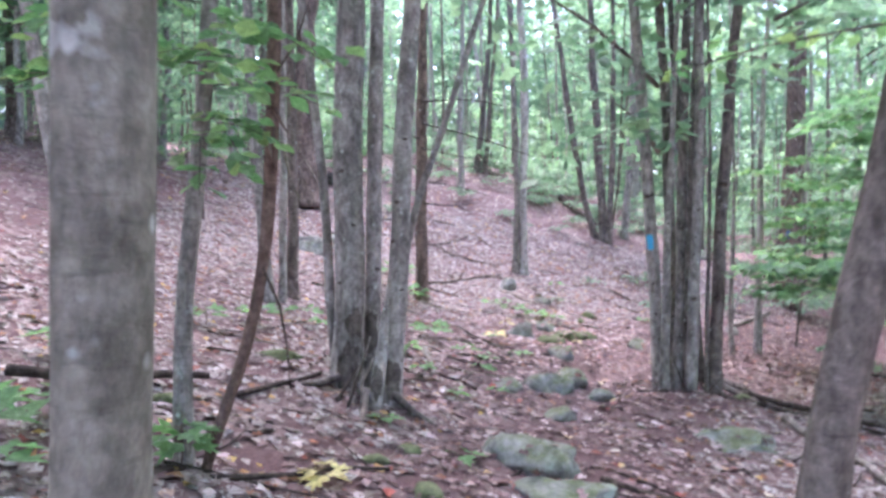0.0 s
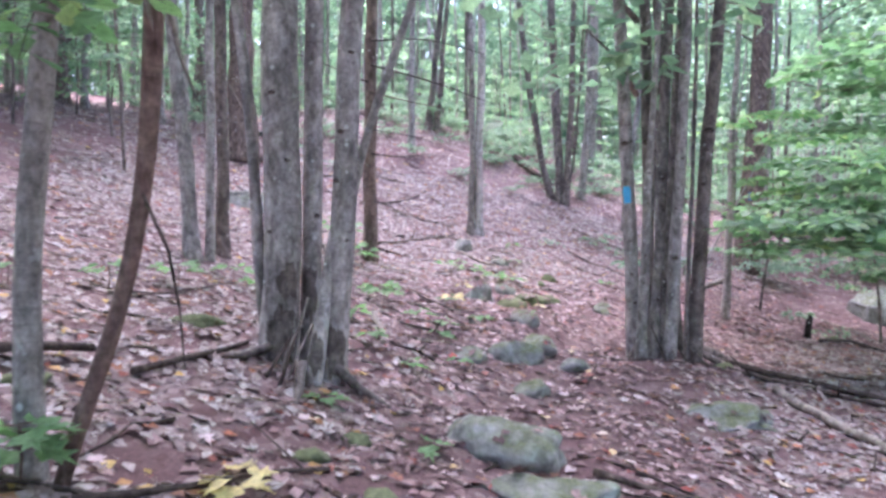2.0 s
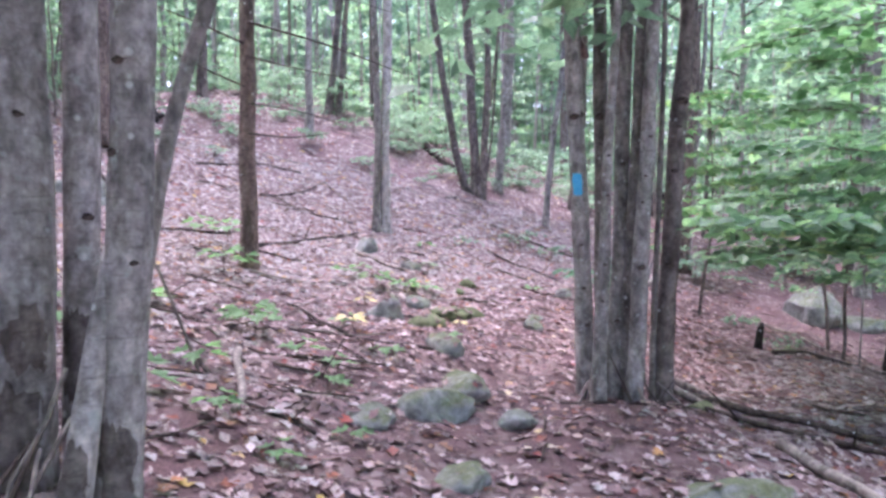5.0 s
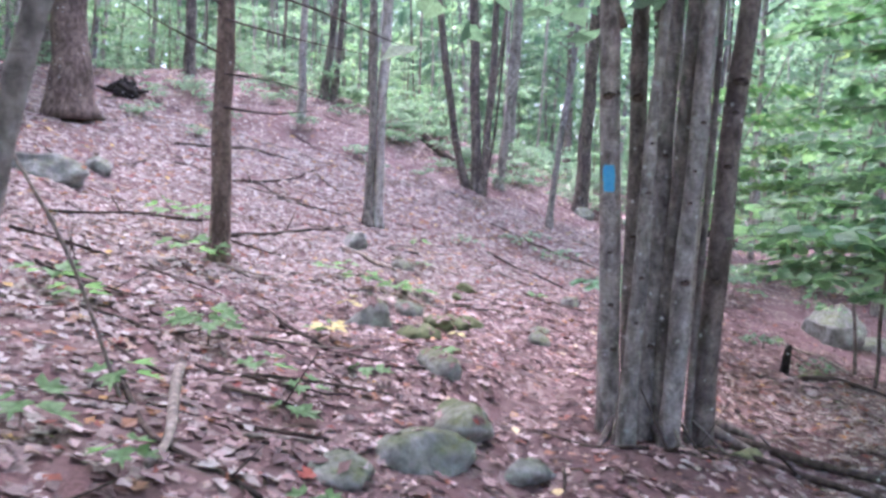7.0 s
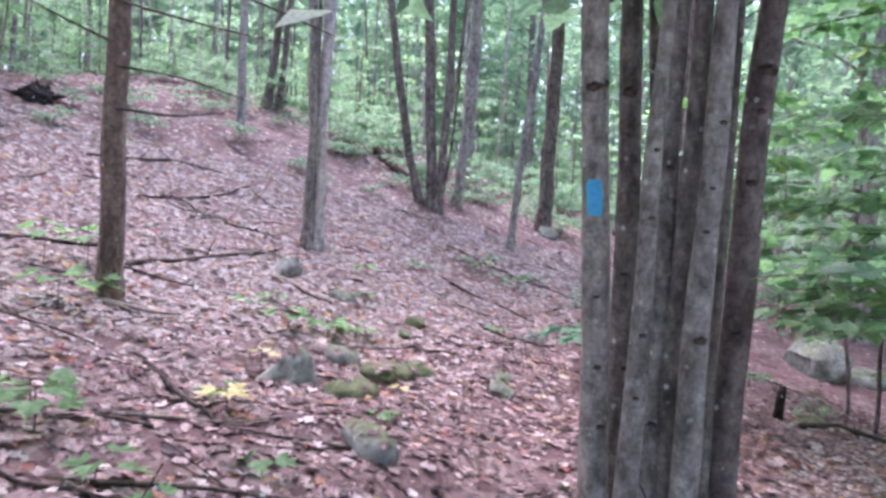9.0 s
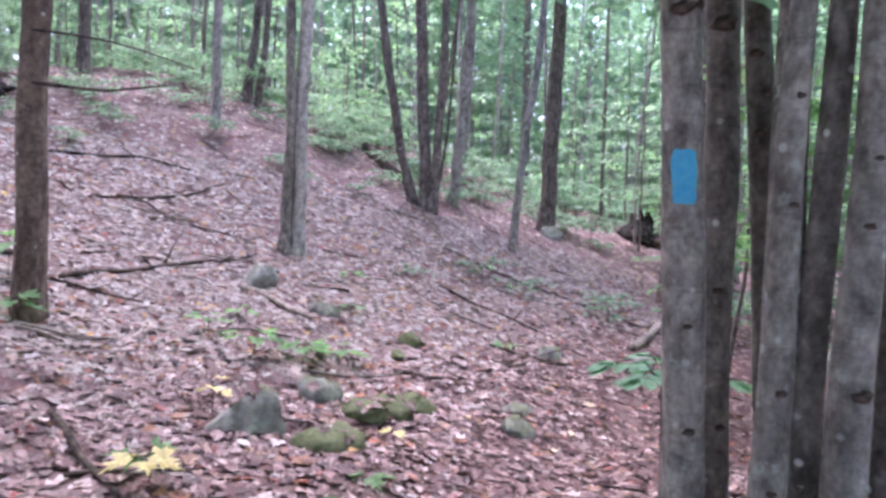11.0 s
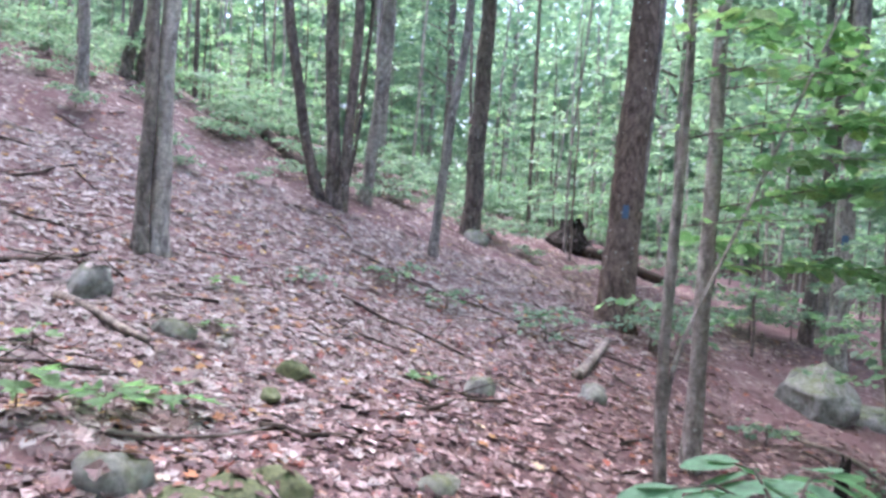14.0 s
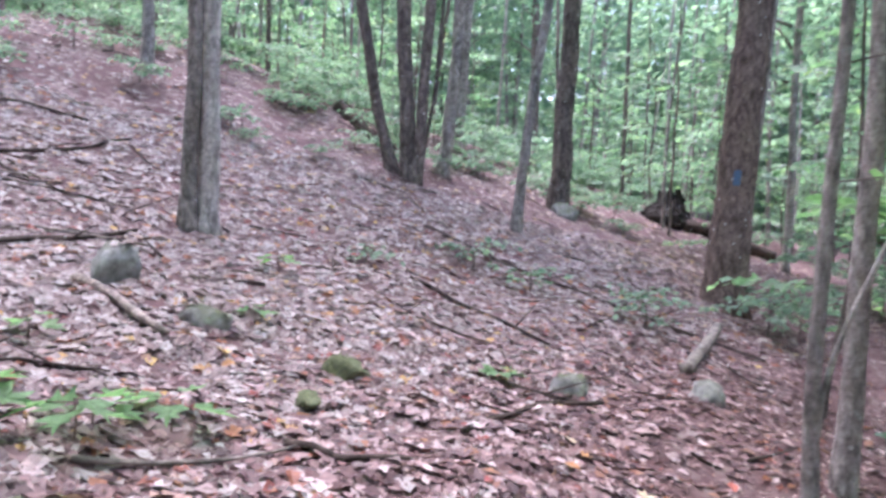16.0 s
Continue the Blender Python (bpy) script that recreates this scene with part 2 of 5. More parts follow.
def surface(x, y):
    """Height of the ground with its hummocks and the worn trail."""
    z = land(x, y)
    rng = np.random.default_rng(5)
    for size, amp in ((2.2, 0.03), (0.8, 0.022), (0.33, 0.012)):
        for _ in range(5):
            a, p = rng.uniform(0, 6.28, 2)
            z = z + amp / 2.2 * np.sin((x * np.cos(a) + y * np.sin(a)) * 6.28 / size / rng.uniform(0.8, 1.3) + p) * (np.hypot(x, y - 10) < 60)
    return z - 0.05 * np.exp(-((off_trail(x, y) / 0.35) ** 2))


def height(x, y):
    return float(surface(np.float64(x), np.float64(y)))


def mesh_of(name, verts, faces, mat, smooth=False):
    me = bpy.data.meshes.new(name)
    me.from_pydata(np.asarray(verts).tolist(), [], faces if isinstance(faces, list) else faces.tolist())
    me.materials.append(mat)
    if smooth:
        me.shade_smooth()
    return me


def part(name, me, parent, label="", at=None):
    ob = new(name, me)
    ob.parent = parent
    if at is not None:
        ob.matrix_basis = at
    return tagged(ob, label=label)


def thing(name, x, y, label, category, group="", z=None):
    ob = new(name)
    ob.location = (x, y, height(x, y) if z is None else z)
    ob.empty_display_size = 0.1
    return tagged(ob, label, category, group)


def spread(lo, hi, step, far):
    mid = np.arange(lo, hi + step / 2, step)
    grow, d = [], step
    while not grow or grow[-1] < far:
        d *= 1.25
        grow.append((grow[-1] if grow else 0) + d)
    grow = np.array(grow)
    return np.concatenate([lo - grow[::-1], mid, hi + grow])


def build_ground():
    xs, ys = spread(-8, 14, 0.14, 500), spread(-4, 27, 0.14, 500)
    gx, gy = np.meshgrid(xs, ys)
    gz = surface(gx, gy)
    i = np.arange(len(ys) - 1)[:, None] * len(xs) + np.arange(len(xs) - 1)
    faces = np.stack([i, i + 1, i + 1 + len(xs), i + len(xs)], -1).reshape(-1, 4)
    ob = new("ground", mesh_of("ground", np.stack([gx, gy, gz], -1).reshape(-1, 3), faces, SOIL, True))
    tagged(ob, "sloping forest floor of reddish soil and leaf crumbs", "forest floor", kind="structure")


build_ground()


# ---- shapes ----
def tube(points, radii, sides=10, rough=0.06, seed=0, flare=0.0, step=0.16):
    """A tapered, uneven tube along a smooth line of points; returns vertices and faces."""
    pts, rad = np.array(points, float), np.array(radii, float)
    seg = np.linalg.norm(np.diff(pts, axis=0), axis=1)
    s = np.concatenate([[0], np.cumsum(seg)])
    u = np.linspace(0, s[-1], max(3, int(s[-1] / step) + 1))
    line = np.stack([np.interp(u, s, pts[:, k]) for k in range(3)], -1)
    if len(line) > 6:
        for _ in range(3):
            line[1:-1] = (line[:-2] + 2 * line[1:-1] + line[2:]) / 4
    r = np.interp(u, s, rad)
    sway = np.random.default_rng(seed + 991)
    if flare:
        for axis in (0, 1):
            line[:, axis] += 0.09 * rad[0] * np.sin(u * sway.uniform(2.5, 4.5) + sway.uniform(0, 6)) * np.clip(u / 0.5, 0, 1)
        r = r * (1 + 0.03 * np.sin(u * sway.uniform(5, 8) + sway.uniform(0, 6)) + 0.022 * np.sin(u * sway.uniform(13, 19) + sway.uniform(0, 6)))
    if flare:
        r = r * (1 + flare * np.exp(-u / (0.22 + r[0])))
    way = np.gradient(line, axis=0)
    way /= np.linalg.norm(way, axis=1)[:, None]
    ref = np.array([0.0, 1.0, 0.0]) if abs(way[0][1]) < 0.8 else np.array([1.0, 0.0, 0.0])
    right = np.cross(way, ref)
    right /= np.linalg.norm(right, axis=1)[:, None]
    fore = np.cross(right, way)
    rng = np.random.default_rng(seed)
    ang = np.linspace(0, 2 * np.pi, sides, endpoint=False)
    lobes = np.zeros((len(u), sides))
    for q in range(2, 6):
        ph = rng.uniform(0, 6.28) + np.cumsum(rng.normal(0, 0.12, len(u)))
        lobes += np.cos(q * ang[None] + ph[:, None]) * rng.uniform(0.2, 1) * rough
    if flare:
        lobes += np.exp(-u / (0.14 + rad[0]))[:, None] * 0.14 * np.cos(5 * ang + rng.uniform(0, 6))[None]
    wave = 1 + rough * 0.6 * np.sin(u * 5.1 + rng.uniform(0, 6)) * np.sin(u * 2.3 + rng.uniform(0, 6))
    rr = (r * wave)[:, None] * (1 + lobes)
    v = line[:, None] + rr[..., None] * (np.cos(ang)[None, :, None] * right[:, None] + np.sin(ang)[None, :, None] * fore[:, None])
    a = np.arange(len(u) - 1)[:, None] * sides + np.arange(sides)
    b = np.arange(len(u) - 1)[:, None] * sides + (np.arange(sides) + 1) % sides
    faces = np.stack([a, b, b + sides, a + sides], -1).reshape(-1, 4).tolist()
    faces += [list(range(sides))[::-1], list(range((len(u) - 1) * sides, len(u) * sides))]
    return v.reshape(-1, 3), faces


def joined(pieces):
    vs, fs, n = [], [], 0
    for v, f in pieces:
        vs.append(v)
        fs += [[i + n for i in q] for q in f]
        n += len(v)
    return np.concatenate(vs), fs


OVAL = (np.array([(0, 0, 0), (-0.30, 0.42, 0.05), (-0.2, 0.75, 0.05), (0, 1, -0.04), (0.2, 0.75, 0.05), (0.30, 0.42, 0.05), (0, 0.5, -0.02)]),
        np.array([(0, 6, 1), (1, 6, 2), (2, 6, 3), (3, 6, 4), (4, 6, 5), (5, 6, 0)]))
LOBED = (np.array([(0, 0, 0), (-0.28, 0.02, 0.05), (-0.5, 0.38, 0.1), (-0.2, 0.42, 0), (-0.32, 0.8, 0.06), (-0.08, 0.66, 0), (0, 1.05, -0.08),
                   (0.08, 0.66, 0), (0.32, 0.8, 0.06), (0.2, 0.42, 0), (0.5, 0.38, 0.1), (0.28, 0.02, 0.05), (0, 0.36, -0.04)]),
         np.array([(12, 1, 0), (12, 2, 1), (12, 3, 2), (12, 4, 3), (12, 5, 4), (12, 6, 5), (12, 7, 6), (12, 8, 7), (12, 9, 8), (12, 10, 9), (12, 11, 10), (12, 0, 11)]))
BLADE = (np.array([(0, 0, 0), (-0.31, 0.48, 0.05), (0, 1, -0.05), (0.31, 0.48, 0.05)]), np.array([(0, 3, 1), (1, 3, 2)]))


BEECH = (OVAL[0] * (1.15, 1, 1), OVAL[1])
BROADLEAF = (np.array([(0, 0, 0)] + [(0.36 * math.sin(q), 0.5 - 0.5 * math.cos(q), 0.06 * abs(math.sin(q)) - 0.05 * (1 - math.cos(q))) for q in (0.5, 1.0, 1.5, 2.1, 2.7, 3.1416, 3.6, 4.2, 4.8, 5.3, 5.8)] + [(0, 0.5, -0.06)]),
             np.array([(12, i + 1, i) for i in range(11)] + [(12, 0, 11)]))
DRY_OVAL = (np.array([(0, 0, 0), (-0.36, 0.45, 0.07), (0, 1, -0.04), (0.36, 0.45, 0.09), (0, 0.48, -0.03)]), np.array([(0, 4, 1), (1, 4, 2), (2, 4, 3), (3, 4, 0)]))
DRY_LOBED = (np.array([(0, 0, 0), (-0.5, 0.3, 0.09), (-0.18, 0.42, 0), (-0.32, 0.82, 0.09), (0, 1.05, -0.07), (0.32, 0.82, 0.06), (0.18, 0.42, 0), (0.5, 0.3, 0.12), (0, 0.4, -0.06)]),
             np.array([(8, 1, 0), (8, 2, 1), (8, 3, 2), (8, 4, 3), (8, 5, 4), (8, 6, 5), (8, 7, 6), (8, 0, 7)]))


def strewn(template, pos, ahead, up, size):
    """One leaf of the template at every place, pointing ahead, facing up."""
    t, f = template
    pos, ahead, up = (np.asarray(q, float) for q in (pos, ahead, up))
    ahead = ahead / np.linalg.norm(ahead, axis=1)[:, None]
    side = np.cross(ahead, up)
    side /= np.linalg.norm(side, axis=1)[:, None]
    top = np.cross(side, ahead)
    s = np.broadcast_to(np.asarray(size, float), (len(pos),))[:, None, None]
    v = pos[:, None] + s * (t[None, :, :1] * side[:, None] + t[None, :, 1:2] * ahead[:, None] + t[None, :, 2:] * top[:, None])
    faces = f[None] + (np.arange(len(pos)) * len(t))[:, None, None]
    return v.reshape(-1, 3), faces.reshape(-1, 3)


def stacked(sets):
    vs, fs, n = [], [], 0
    for v, f in sets:
        vs.append(v)
        fs.append(f + n)
        n += len(v)
    return np.concatenate(vs), np.concatenate(fs)


def spray(rng, start, way, length, size, droop=0.12, gap=0.055):
    """A flat leafy branch: twig tubes, and places, directions and facings of its leaves."""
    start, way = np.array(start, float), np.array(way, float)
    way /= np.linalg.norm(way)
    side = np.cross(way, (0, 0, 1.0))
    side /= np.linalg.norm(side)
    twigs, pos, ahead = [], [], []

    def shoot(p, w, ln, thick):
        n = 3
        line = [p + w * ln * i / n - np.array((0, 0, droop * ln * (i / n) ** 2)) for i in range(n + 1)]
        twigs.append(tube(line, np.linspace(thick, thick * 0.3, n + 1), 3, 0, 0, step=ln / n * 1.01))
        for q in np.cumsum(rng.uniform(0.6, 1.4, int(ln / gap) + 1) * gap):
            if q > ln:
                break
            i = q / ln
            base = p + w * q - np.array((0, 0, droop * ln * i * i))
            for sgn in (-1, 1):
                if rng.random() < 0.72:
                    out = w * 0.55 + np.cross(w, (0, 0, 1.0)) * sgn * rng.uniform(0.5, 1.1)
                    pos.append(base + rng.normal(0, 0.02, 3))
                    ahead.append(out + np.array((0, 0, rng.uniform(-0.7, 0.08))))

    shoot(start, way, length, 0.003 + 0.004 * length)
    for q in np.linspace(0.25, 0.9, max(2, int(length * 6))):
        sgn = 1 if rng.random() < 0.5 else -1
        w = way * 0.75 + side * sgn * rng.uniform(0.5, 0.9)
        w /= np.linalg.norm(w)
        shoot(start + way * length * q - np.array((0, 0, droop * length * q * q)), w, length * (1.05 - q) * rng.uniform(0.45, 0.75), 0.003)
    return twigs, pos, ahead


def foliage(rng, branches, size, mat, template=BLADE, droop=0.12, gap=0.055):
    """Twig mesh and leaf mesh of several leafy branches (start, way, length)."""
    twigs, pos, ahead = [], [], []
    for start, way, length in branches:
        t, p, a = spray(rng, start, way, length, size, droop, gap)
        twigs, pos, ahead = twigs + t, pos + p, ahead + a
    up = np.tile((0, 0, 1.0), (len(pos), 1)) + rng.normal(0, 0.42, (len(pos), 3))
    lv, lf = strewn(template, pos, ahead, up, size * rng.uniform(0.65, 1.15, len(pos)))
    return mesh_of("branch", *joined(twigs), BARK_BROWN, True), mesh_of("leaves", lv, lf, mat)


# ---- trees ----
def crown_meshes(seed, low, high, wide, leaves, size, mat, template=BLADE):
    """A broad-leaved crown about an upright axis: limbs and a cloud of leaf clusters."""
    rng = np.random.default_rng(seed)
    limbs, centres = [], []
    for i in range(9):
        z = low + (high - low) * (i + rng.uniform(0, 0.8)) / 9.5
        a = rng.uniform(0, 6.28)
        ln = wide * (0.5 + 0.5 * math.sin(3.1 * (z - low) / (high - low + 0.1) + 0.2)) * rng.uniform(0.7, 1.1)
        w = np.array((math.cos(a), math.sin(a), rng.uniform(0.15, 0.6)))
        line = [np.array((0, 0, z)) + w * ln * q + np.array((0, 0, 0.12 * ln * math.sin(3 * q))) for q in (0, 0.33, 0.66, 1)]
        limbs.append(tube(line, (0.035, 0.025, 0.016, 0.007), 5, 0.05, seed + i, step=0.5))
        for q in (0.3, 0.45, 0.6, 0.75, 0.9, 1.0):
            centres.append(np.array((0, 0, z)) + w * ln * q)
    centres = np.array(centres)
    pick = rng.integers(0, len(centres), leaves)
    pos = centres[pick] + rng.normal(0, 1, (leaves, 3)) * np.array((0.42, 0.42, 0.16)) * wide / 1.6
    ahead = rng.normal(0, 1, (leaves, 3)) * (1, 1, 0.35)
    up = np.tile((0, 0, 1.0), (leaves, 1)) + rng.normal(0, 0.45, (leaves, 3))
    lv, lf = strewn(template, pos, ahead, up, size * rng.uniform(0.6, 1.2, leaves))
    return mesh_of("branch_frame", *joined(limbs), BARK_BROWN, True), mesh_of("crown", lv, lf, mat)


CROWNS = [crown_meshes(31 + i, 0.0, 5.5, 2.3, 1150, 0.275, HAZY_GREEN) for i in range(4)]
LEAF_LABEL = "crown of small green leaves"


def grown(pts, top, rng):
    """Carries a stem's seen points down into the soil and up to its full height."""
    pts = [np.array(p, float) for p in pts]
    g0 = height(pts[0][0], pts[0][1])
    first = pts[0].copy()
    if first[2] > g0 - 0.02:
        d = pts[1] - pts[0]
        k = min(0.6, (first[2] - g0 + 0.12) / max(d[2], 0.2))
        first = first - d * k
        first[2] = g0 - 0.12
        pts = [first] + (pts if pts[0][2] - first[2] > 0.25 else pts[1:])
    else:
        pts[0][2] = g0 - 0.12
    way = pts[-1] - pts[-2]
    way /= np.linalg.norm(way)
    while pts[-1][2] < g0 + top:
        way = way * 0.85 + np.array((rng.normal(0, 0.03), rng.normal(0, 0.03), 0.15))
        way /= np.linalg.norm(way)
        pts.append(pts[-1] + way * 1.2)
    return pts


def stem_mesh(pts, r0, r1, top, mat, seed, sides=12, flare=0.35, rough=0.022, tip=0.25):
    rng = np.random.default_rng(seed)
    line = grown(pts, top, rng)
    z0, z1, zt = line[0][2], pts[-1][2], line[-1][2]
    rad = [np.interp(p[2], (z0, z1, max(zt, z1 + 0.01)), (r0, r1, r1 * tip if zt > z1 + 0.1 else r1)) for p in line]
    return line, mesh_of("trunk", *tube(line, rad, sides, rough, seed, flare), mat, True)


def tree(name, label, stems, mat, top=10.0, crown=True, category="tree", group="", sides=12, seed=1, flare=0.35, tip=0.25):
    """A tree of one or more stems (points, foot radius, upper radius)."""
    x, y = stems[0][0][0][0], stems[0][0][0][1]
    ob = thing(name, x, y, label, category, group)
    back = Matrix.Translation(-ob.location)
    for i, (pts, r0, r1, *more) in enumerate(stems):
        short = [q for q in more if isinstance(q, float)]
        own = ([q for q in more if not isinstance(q, float)] or [mat])[0]
        line, me = stem_mesh(pts, r0, r1, short[0] if short else top - 0.6 * i, own, seed * 7 + i, sides, flare, tip=tip)
        me.transform(back)
        part("trunk", me, ob)
        if crown and i % 2 == 0 and not short:
            limbs, leaves = CROWNS[(seed + i) % 4]
            p = Vector(line[-1]) - ob.location
            at = pose(p.x, p.y, p.z - 4.6, 0, 0, 77 * seed + 50 * i)
            part("branch_frame", limbs, ob, at=at)
            part("crown", leaves, ob, LEAF_LABEL, at)
    return ob


def skins(ob):
    """Search trees over the bark of a tree's trunks, in the tree's own space."""
    trunks = sorted((c for c in ob.children if c.name.startswith("trunk")), key=lambda c: c.name)
    return [BVHTree.FromPolygons([v.co for v in c.data.vertices], [p.vertices for p in c.data.polygons]) for c in trunks]


def add_knot(ob, x, y, z, size, tall=0.6, label="dark branch scar"):
    """A dark branch scar laid on the nearest bark, at about a place in the world."""
    near = [q for q in (t.find_nearest(Vector((x, y, z)) - ob.location) for t in skins(ob)) if q[0]]
    place, normal = min(near, key=lambda q: q[3])[:2]
    size *= 0.8
    bm = bmesh.new()
    bmesh.ops.create_icosphere(bm, subdivisions=2, radius=1)
    for v in bm.verts:
        v.co *= 1 + 0.6 * noise.noise(v.co * 2 + Vector((x * 5, z * 7, 0)))
        v.co = Vector((v.co.x * size, v.co.y * size * tall, v.co.z * size * 0.16))
    me = bpy.data.meshes.new("knot")
    bm.to_mesh(me)
    bm.free()
    me.materials.append(DEAD_WOOD)
    me.shade_smooth()
    flat = Vector((normal.x, normal.y, 0)).normalized()
    part("knot", me, ob, label, Matrix.Translation(place) @ flat.to_track_quat("Z", "Y").to_matrix().to_4x4())


def leafy(ob, seed, branches, size, mat=GREEN, droop=0.12, gap=0.055, label="layered green leaves on thin twigs", template=BLADE):
    """Leafy side branches on a tree; branches in world places."""
    rng = np.random.default_rng(seed)
    for row in branches:
        b, l = foliage(rng, [row], size, mat, template, droop, gap)
        for me in (b, l):
            me.transform(Matrix.Translation(-ob.location))
        part("leaves", l, part("branch", b, ob), label)



clump_a = tree("maple_clump", "maple clump of five grey trunks with a dark rotten hollow foot", [
    (((-0.78, 5.90, 0.26), (-0.76, 5.90, 0.99), (-0.75, 5.90, 1.82), (-0.75, 5.92, 2.37)), 0.118, 0.116),
    (((-0.87, 5.98, 0.42), (-0.92, 5.98, 0.99), (-0.95, 5.98, 1.71), (-1.01, 5.98, 2.37)), 0.040, 0.036),
    (((-0.59, 6.02, 0.36), (-0.58, 6.02, 0.99), (-0.56, 6.02, 1.84), (-0.54, 6.02, 2.40)), 0.070, 0.060),
    (((-0.42, 5.76, 0.20), (-0.37, 5.76, 1.01), (-0.32, 5.76, 1.81), (-0.30, 5.76, 2.34)), 0.078, 0.072),
    (((-0.56, 5.60, 0.15), (-0.50, 5.64, 0.39), (-0.47, 5.72, 0.7), (-0.41, 5.79, 1.1)), 0.060, 0.030, 0.5),
    (((-0.45, 6.1, 0.5), (-0.29, 6.12, 1.48), (-0.18, 6.12, 1.88), (0.02, 6.12, 2.39)), 0.036, 0.028, BARK_PALE)], BARK_GREY, 11, seed=2, sides=18, flare=0.18)
for kx, ky, kz, ks in ((-0.80, 5.79, 1.97, 0.03), (-0.70, 5.79, 1.55, 0.022), (-0.36, 5.69, 1.72, 0.03), (-0.40, 5.70, 1.42, 0.035), (-0.30, 5.70, 2.2, 0.025), (-0.50, 5.92, 1.2, 0.03), (-0.83, 5.80, 1.1, 0.025), (-0.33, 5.69, 1.05, 0.02)):
    add_knot(clump_a, kx, ky, kz, ks)


def rot_patch(ob, stem, cx, cz, wide, high, seed):
    """Dark decayed bark lying on the trunks, with a ragged outline."""
    turn, skin = 40, skins(ob)[stem]
    v, ok = [], []
    for ring in range(7):
        for k in range(turn):
            a = 2 * math.pi * k / turn
            q = ring / 6 * (1 + 0.45 * noise.noise(Vector((1.6 * math.cos(a), 1.6 * math.sin(a), seed))) + 0.4 * noise.noise(Vector((5 * math.cos(a), 5 * math.sin(a), seed + 9))))
            p = Vector((cx + wide * q * math.cos(a), 5.0, cz + high * q * math.sin(a))) - ob.location
            h = skin.ray_cast(p, Vector((0, 1, 0)), 1.4)[0]
            v.append(h + Vector((0, -0.003, 0)) if h else p)
            ok.append(bool(h))
    f = []
    for ring in range(6):
        for k in range(turn):
            c = [ring * turn + k, ring * turn + (k + 1) % turn, (ring + 1) * turn + (k + 1) % turn, (ring + 1) * turn + k]
            if all(ok[i] for i in c) and max(v[i].y for i in c) - min(v[i].y for i in c) < 0.08:
                f.append(c)
    whole = set(f[0]) if f else set()
    for _ in range(12):
        for c in f:
            if len(whole & set(c)) > 1:
                whole |= set(c)
    f = [c for c in f if len(whole & set(c)) > 3]
    if f:
        used = sorted({i for c in f for i in c})
        slot = {q: i for i, q in enumerate(used)}
        v, f = [v[q] for q in used], [[slot[q] for q in c] for c in f]
        part("rotten_bark", mesh_of("rotten_bark", v, f, ROTTEN, True), ob, "dark rotten patch of bark")


for i, (stem, cx, cz, wide, high) in enumerate(((0, -0.70, 0.78, 0.07, 0.10), (0, -0.76, 0.42, 0.11, 0.22), (2, -0.59, 0.70, 0.055, 0.20), (3, -0.41, 0.36, 0.06, 0.18), (4, -0.52, 0.36, 0.05, 0.10))):
    rot_patch(clump_a, stem, cx, cz, wide, high, 3.7 * i)
for i, line in enumerate((((-0.58, 5.80, 0.68), (-0.62, 5.72, 0.52), (-0.70, 5.62, 0.36), (-0.74, 5.56, 0.18)), ((-0.55, 5.74, 0.52), (-0.60, 5.66, 0.40), (-0.68, 5.56, 0.26), (-0.70, 5.52, 0.16)), ((-0.54, 5.72, 0.40), (-0.58, 5.62, 0.30), (-0.62, 5.52, 0.16)))):
    root = mesh_of("root", *tube(line, np.linspace(0.009, 0.006, len(line)), 6, 0.08, 40 + i), PALE_WOOD, True)
    root.transform(Matrix.Translation(-clump_a.location))
    part("root", root, clump_a, "thin pale root running down to the soil")

tree("dead_sapling", "thin pale dead stem leaning on the slope", [(((-0.38, 7.84, 0.19), (-0.65, 7.95, 0.92), (-0.98, 8.05, 1.44)), 0.011, 0.009, 1.3)], PALE_WOOD, 1.3, False, seed=12, flare=0.05, sides=6)
clump_b = tree("maple_clump", "clump of grey and dark maple trunks with a painted trail mark", [
    (((2.63, 8.885, -0.34), (2.54, 8.885, 1.44), (2.46, 8.885, 2.56)), 0.074, 0.066),
    (((2.86, 9.08, -0.24), (2.82, 9.08, 1.46), (2.79, 9.08, 2.63)), 0.064, 0.058, BARK_DARK),
    (((2.56, 8.47, -0.26), (2.565, 8.455, 0.4), (2.575, 8.455, 1.0), (2.63, 8.455, 2.3)), 0.060, 0.030, BARK_PALE),
    (((2.79, 8.71, -0.26), (2.83, 8.75, 0.5), (2.85, 8.76, 1.2), (2.87, 8.77, 2.6)), 0.072, 0.054, BARK_ROT),
    (((2.89, 8.68, -0.26), (2.895, 8.66, 1.0), (2.935, 8.63, 2.5)), 0.052, 0.043, BARK_DARK),
    (((2.86, 8.49, -0.28), (2.90, 8.51, 0.5), (2.915, 8.51, 1.0), (2.97, 8.51, 2.4)), 0.070, 0.052),
    (((3.21, 8.68, -0.33), (3.245, 8.68, 1.0), (3.34, 8.68, 2.5)), 0.076, 0.066, BARK_BROWN),
    (((3.11, 8.68, -0.30), (3.125, 8.67, 1.0), (3.16, 8.67, 2.4)), 0.026, 0.018, BARK_DARK),
    (((3.20, 9.10, -0.30), (3.12, 9.16, 0.9), (3.02, 9.2, 2.3)), 0.058, 0.050, BARK_DARK)], BARK_GREY, 12, seed=3, sides=18, flare=0.14)
